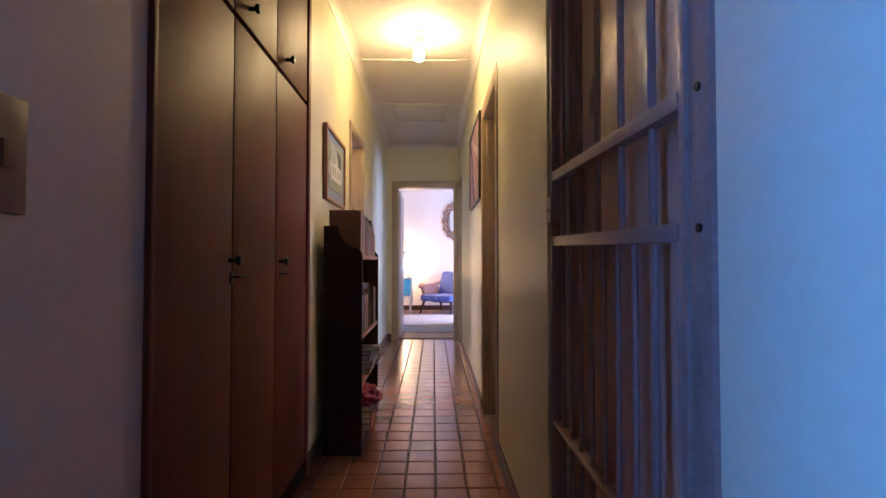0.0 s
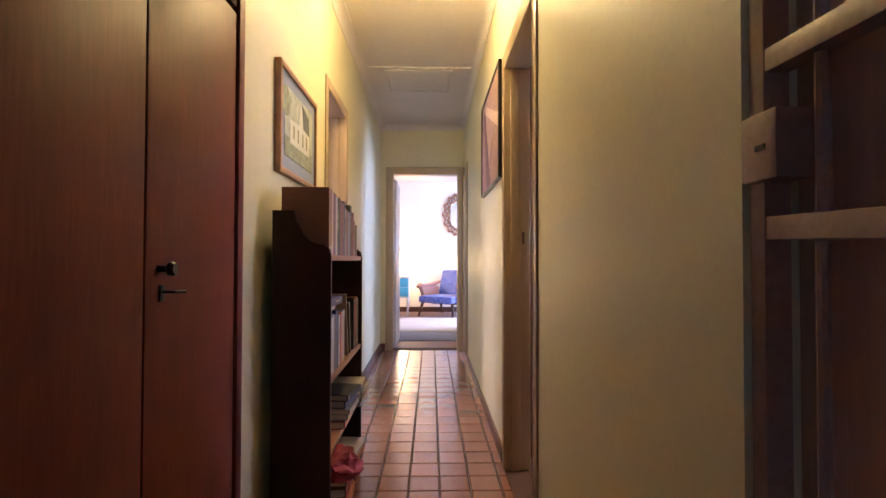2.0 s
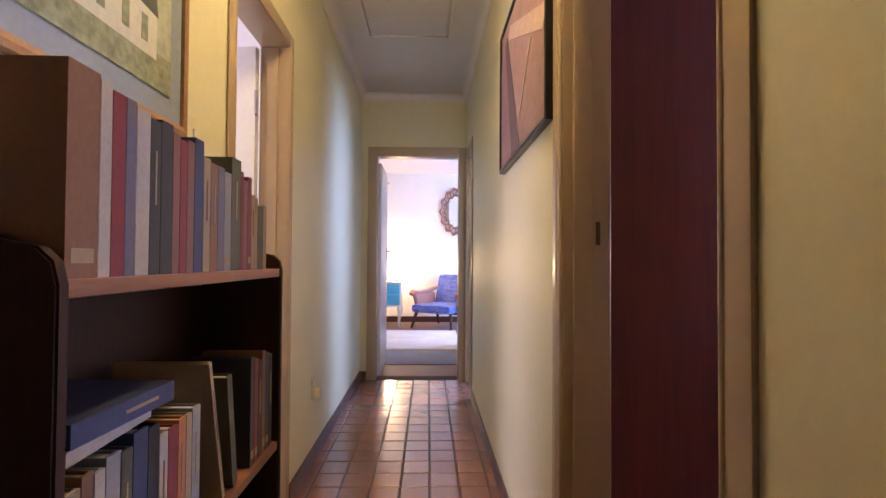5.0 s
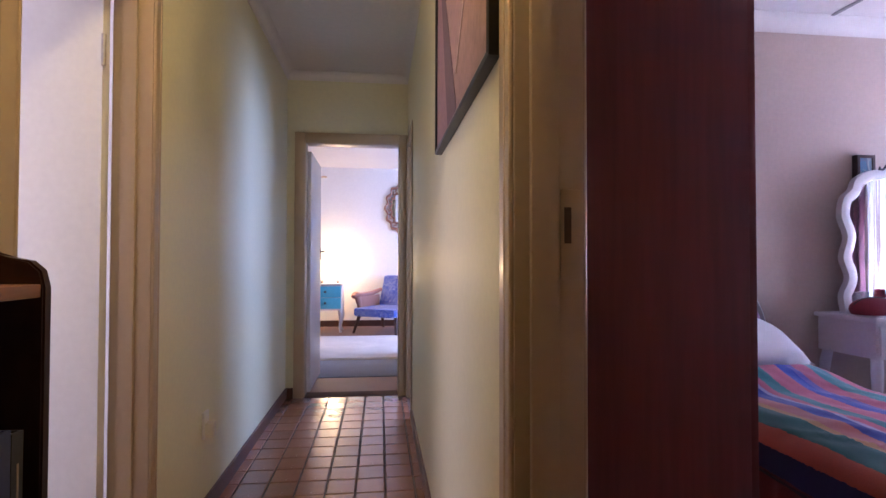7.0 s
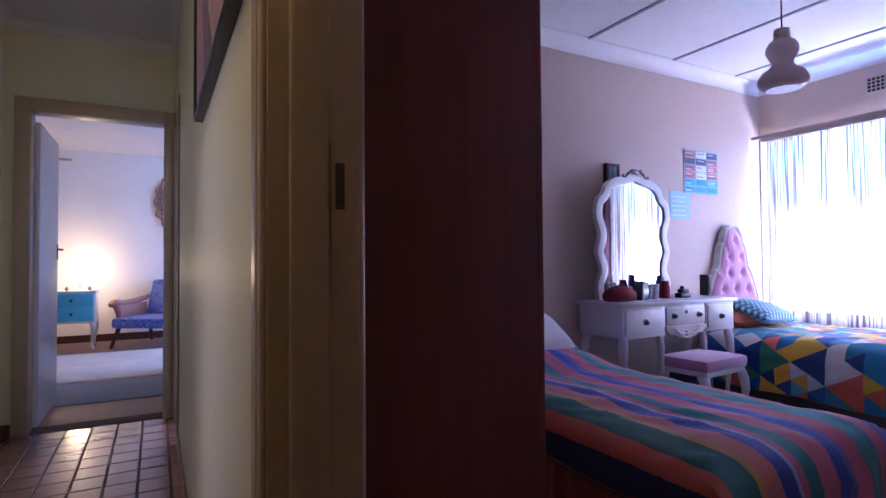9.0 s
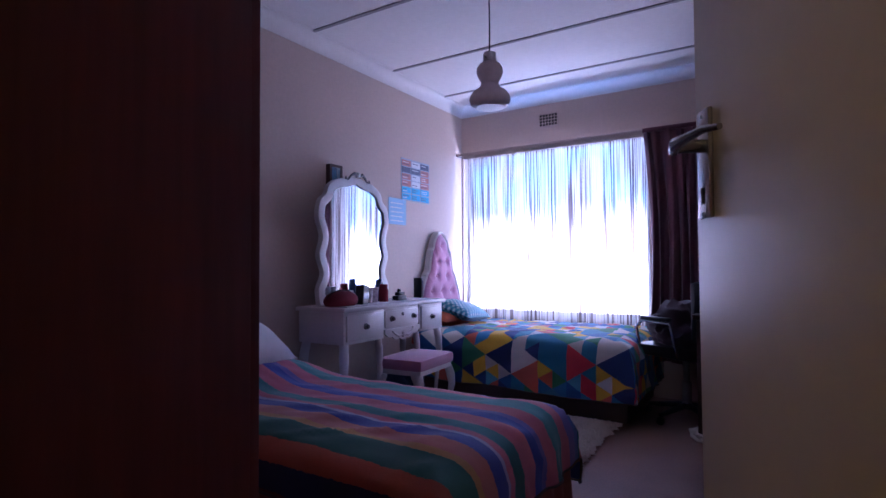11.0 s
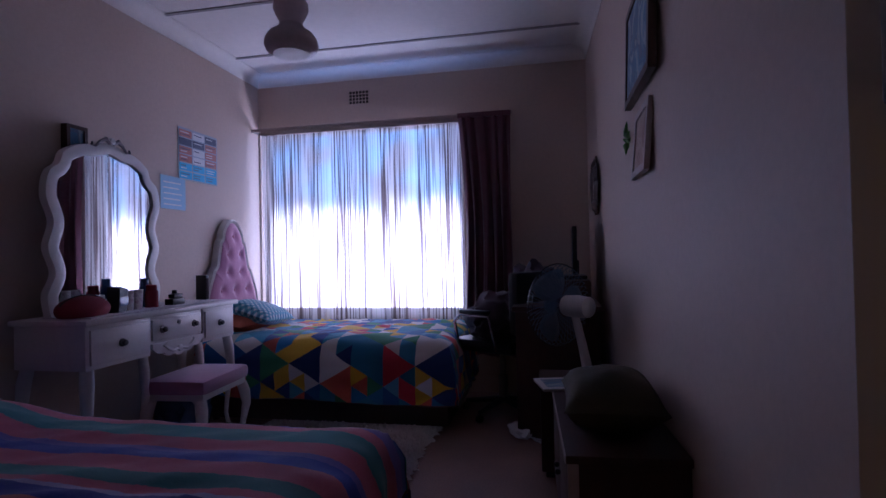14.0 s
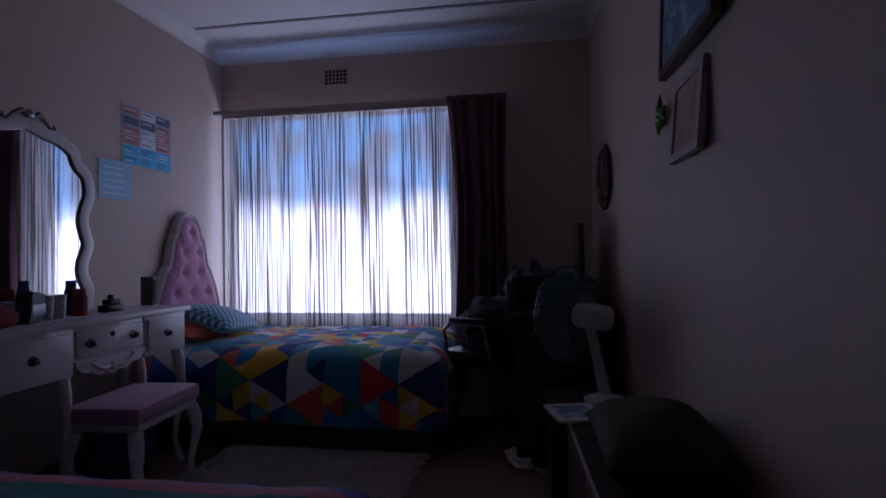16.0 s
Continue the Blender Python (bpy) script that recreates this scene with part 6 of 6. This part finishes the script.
part("bulb", lathe(bmesh.new(), [(0.012, 0.16), (0.03, 0.2), (0.034, 0.23), (0.02, 0.262), (0.004, 0.268)], 18), shade_glow, tl, "glowing bulb")
for x, c in ((-0.60, "cream"), (-0.36, "white")):
    t = thing("trinket", (x, 11.05, 0.736), "small " + c + " trinket beside the lamp", "trinket")
    part("body", lathe(bmesh.new(), [(0.02, 0), (0.024, 0.02), (0.012, 0.045), (0.003, 0.05)], 12), BOOK_MATS[c], t)

ac = thing("armchair", (0.42, 11.02, 0), "low armchair in blue and white floral cloth with peach arms", "armchair", turn=-32)
ac.scale = (1.15, 1.15, 0.93)
part("seat", boxes((-0.31, 0.31, -0.40, 0.28, 0.27, 0.41), bevel=0.05), floral_cloth, ac)
bm = boxes((-0.31, 0.31, 0.0, 0.13, 0.0, 0.58), bevel=0.055)
bmesh.ops.transform(bm, matrix=Matrix.Translation((0, 0.20, 0.36)) @ Matrix.Rotation(radians(-15), 4, "X"), verts=bm.verts)
part("backrest", bm, floral_cloth, ac)
peach_cloth = material("peach_cloth", (0.52, 0.25, 0.18), 0.7, vary=0.15, grain=140, bump=0.15)
for s in (-1, 1):
    bm = tube(bmesh.new(), [(s * 0.34, 0.32, 0.66), (s * 0.36, 0.10, 0.60), (s * 0.37, -0.14, 0.58), (s * 0.37, -0.27, 0.60), (s * 0.37, -0.30, 0.58)], [0.04, 0.055, 0.062, 0.066, 0.03], 14, 0.7)
    box(bm, s * 0.345 - 0.022, s * 0.345 + 0.022, -0.20, 0.28, 0.32, 0.58, bevel=0.015)
    tube(bm, [(s * 0.36, -0.22, 0.57), (s * 0.345, -0.20, 0.45), (s * 0.335, -0.19, 0.33)], [0.045, 0.035, 0.03], 10)
    part("arm", bm, peach_cloth, ac, "padded peach-coloured arm")
    part("leg", tube(bmesh.new(), [(s * 0.27, -0.30, 0.29), (s * 0.32, -0.37, 0.0)], [0.026, 0.016], 10), dark_wood, ac)
    part("leg", tube(bmesh.new(), [(s * 0.27, 0.24, 0.29), (s * 0.30, 0.34, 0.0)], [0.026, 0.016], 10), dark_wood, ac)
part("stretcher", boxes((-0.29, 0.29, -0.02, 0.02, 0.22, 0.275), bevel=0.006), dark_wood, ac)

wm = thing("ornate_mirror", (0.655, 11.692, 1.95), "oval mirror in a dark carved openwork frame on the far wall", "mirror")
bm = bmesh.new()
ov = [((0.30 + 0.02 * math.cos(14 * a)) * math.cos(a), (0.42 + 0.02 * math.cos(14 * a)) * math.sin(a)) for a in (2 * math.pi * i / 112 for i in range(112))]
ring_slab(bm, ov, [(x * 0.88, z * 0.88) for x, z in ov], -0.03, 0.0, 0.01)
ring_slab(bm, [(x * 0.72, z * 0.72) for x, z in ov], [(x * 0.64, z * 0.64) for x, z in ov], -0.03, 0.0, 0.008)
for i in range(28):
    a = 2 * math.pi * i / 28
    tube(bm, [(0.29 * 0.68 * math.cos(a), -0.018, 0.41 * 0.68 * math.sin(a)), (0.29 * 0.80 * math.cos(a + 0.13), -0.024, 0.41 * 0.80 * math.sin(a + 0.13)), (0.29 * 0.92 * math.cos(a), -0.018, 0.41 * 0.92 * math.sin(a))], [0.008, 0.012, 0.008], 6)
part("frame", bm, brown_door, wm, "dark carved openwork frame")
part("glass", slab(bmesh.new(), [(x * 0.65, z * 0.65) for x, z in ov], -0.012, -0.004), mirror_glass, wm, smooth=False)
fm = thing("rug", (0.1, 8.24, 0), "thin blue-grey rug inside the far doorway", "rug")
part("mat", boxes((-0.9, 1.0, -0.42, 0.42, 0.0005, 0.008), bevel=0.003), blue_carpet, fm)
fr = thing("rug", (-0.35, 9.62, 0), "cream woven rug on the grey carpet", "rug")
part("mat", boxes((-1.0, 0.92, -0.88, 0.86, 0.0005, 0.014), bevel=0.004), rug_wool, fr)
part("fringe", boxes((-0.98, 0.90, -0.91, -0.88, 0.001, 0.006)), paper, fr)

cf = thing("ceiling_fan", (-1.02, 9.6, 2.62), "white ceiling fan at rest in the far room", "fan")
part("rod", tube(bmesh.new(), [(0, 0, 0), (0, 0, -0.42)], 0.012, 10), white_plastic, cf)
part("hub", lathe(bmesh.new(), [(0.05, -0.40), (0.11, -0.43), (0.11, -0.50), (0.05, -0.54)], 24), white_plastic, cf)
for k in range(4):
    bm = boxes((0.10, 0.62, -0.06, 0.06, -0.475, -0.467), bevel=0.002)
    bmesh.ops.transform(bm, matrix=Matrix.Rotation(radians(90 * k + 8), 4, "Z"), verts=bm.verts)
    part("blade", bm, light_wood, cf)

# ---- hall floor tiles ----
PITCH, WIDE, GAP = 0.162, 0.1415, 0.0055
floor_tiles = thing("floor_tiles", (0, 0, 0), "glossy red-brown square clay floor tiles in the hall", "floor")
tagged(floor_tiles, kind="structure")


def tile_data(wide):
    bm = boxes((-wide / 2, wide / 2, -(PITCH - GAP) / 2, (PITCH - GAP) / 2, -0.012, 0.0))
    top = [e for e in bm.edges if all(v.co.z > -0.001 for v in e.verts)]
    bmesh.ops.bevel(bm, geom=top, offset=0.004, segments=1, affect="EDGES")
    finish(bm, False)
    me = bpy.data.meshes.new("tile")
    bm.to_mesh(me)
    bm.free()
    me.materials.append(tile_clay)
    return me


columns, x = [], 0.020 - 4 * WIDE
while x < XR:
    a, b = max(x, XL + 0.004), min(x + WIDE, XR - 0.004)
    if b - a > 0.03:
        columns.append(((a + b) / 2, b - a - GAP))
    x += WIDE
datas = {round(w, 3): tile_data(w) for _, w in columns}
rnd = random.Random(2)
rest = []
k = -11
while True:
    yc = 0.147 + (k + 0.5) * PITCH
    if yc + PITCH / 2 > YEND + 0.02:
        break
    for xc, w in columns:
        if yc > 1.2:
            t = new("tile", datas[round(w, 3)])
            t.parent = floor_tiles
            t.matrix_local = pose(xc, yc, rnd.uniform(-0.0008, 0.0008), rnd.uniform(-0.25, 0.25), rnd.uniform(-0.25, 0.25), rnd.uniform(-0.3, 0.3))
        else:
            rest.append((xc - w / 2, xc + w / 2, yc - (PITCH - GAP) / 2, yc + (PITCH - GAP) / 2, -0.012, 0.0))
    k += 1
tagged(part("tile_field", boxes(*rest, bevel=0), tile_clay, floor_tiles, smooth=False), kind="stuff")
structure("trim_far_threshold", boxes((-0.321, 0.421, YEND - 0.02, YEND + TH + 0.02, -0.05, 0.004), bevel=0.003), grout, "dark threshold strip at the far doorway")
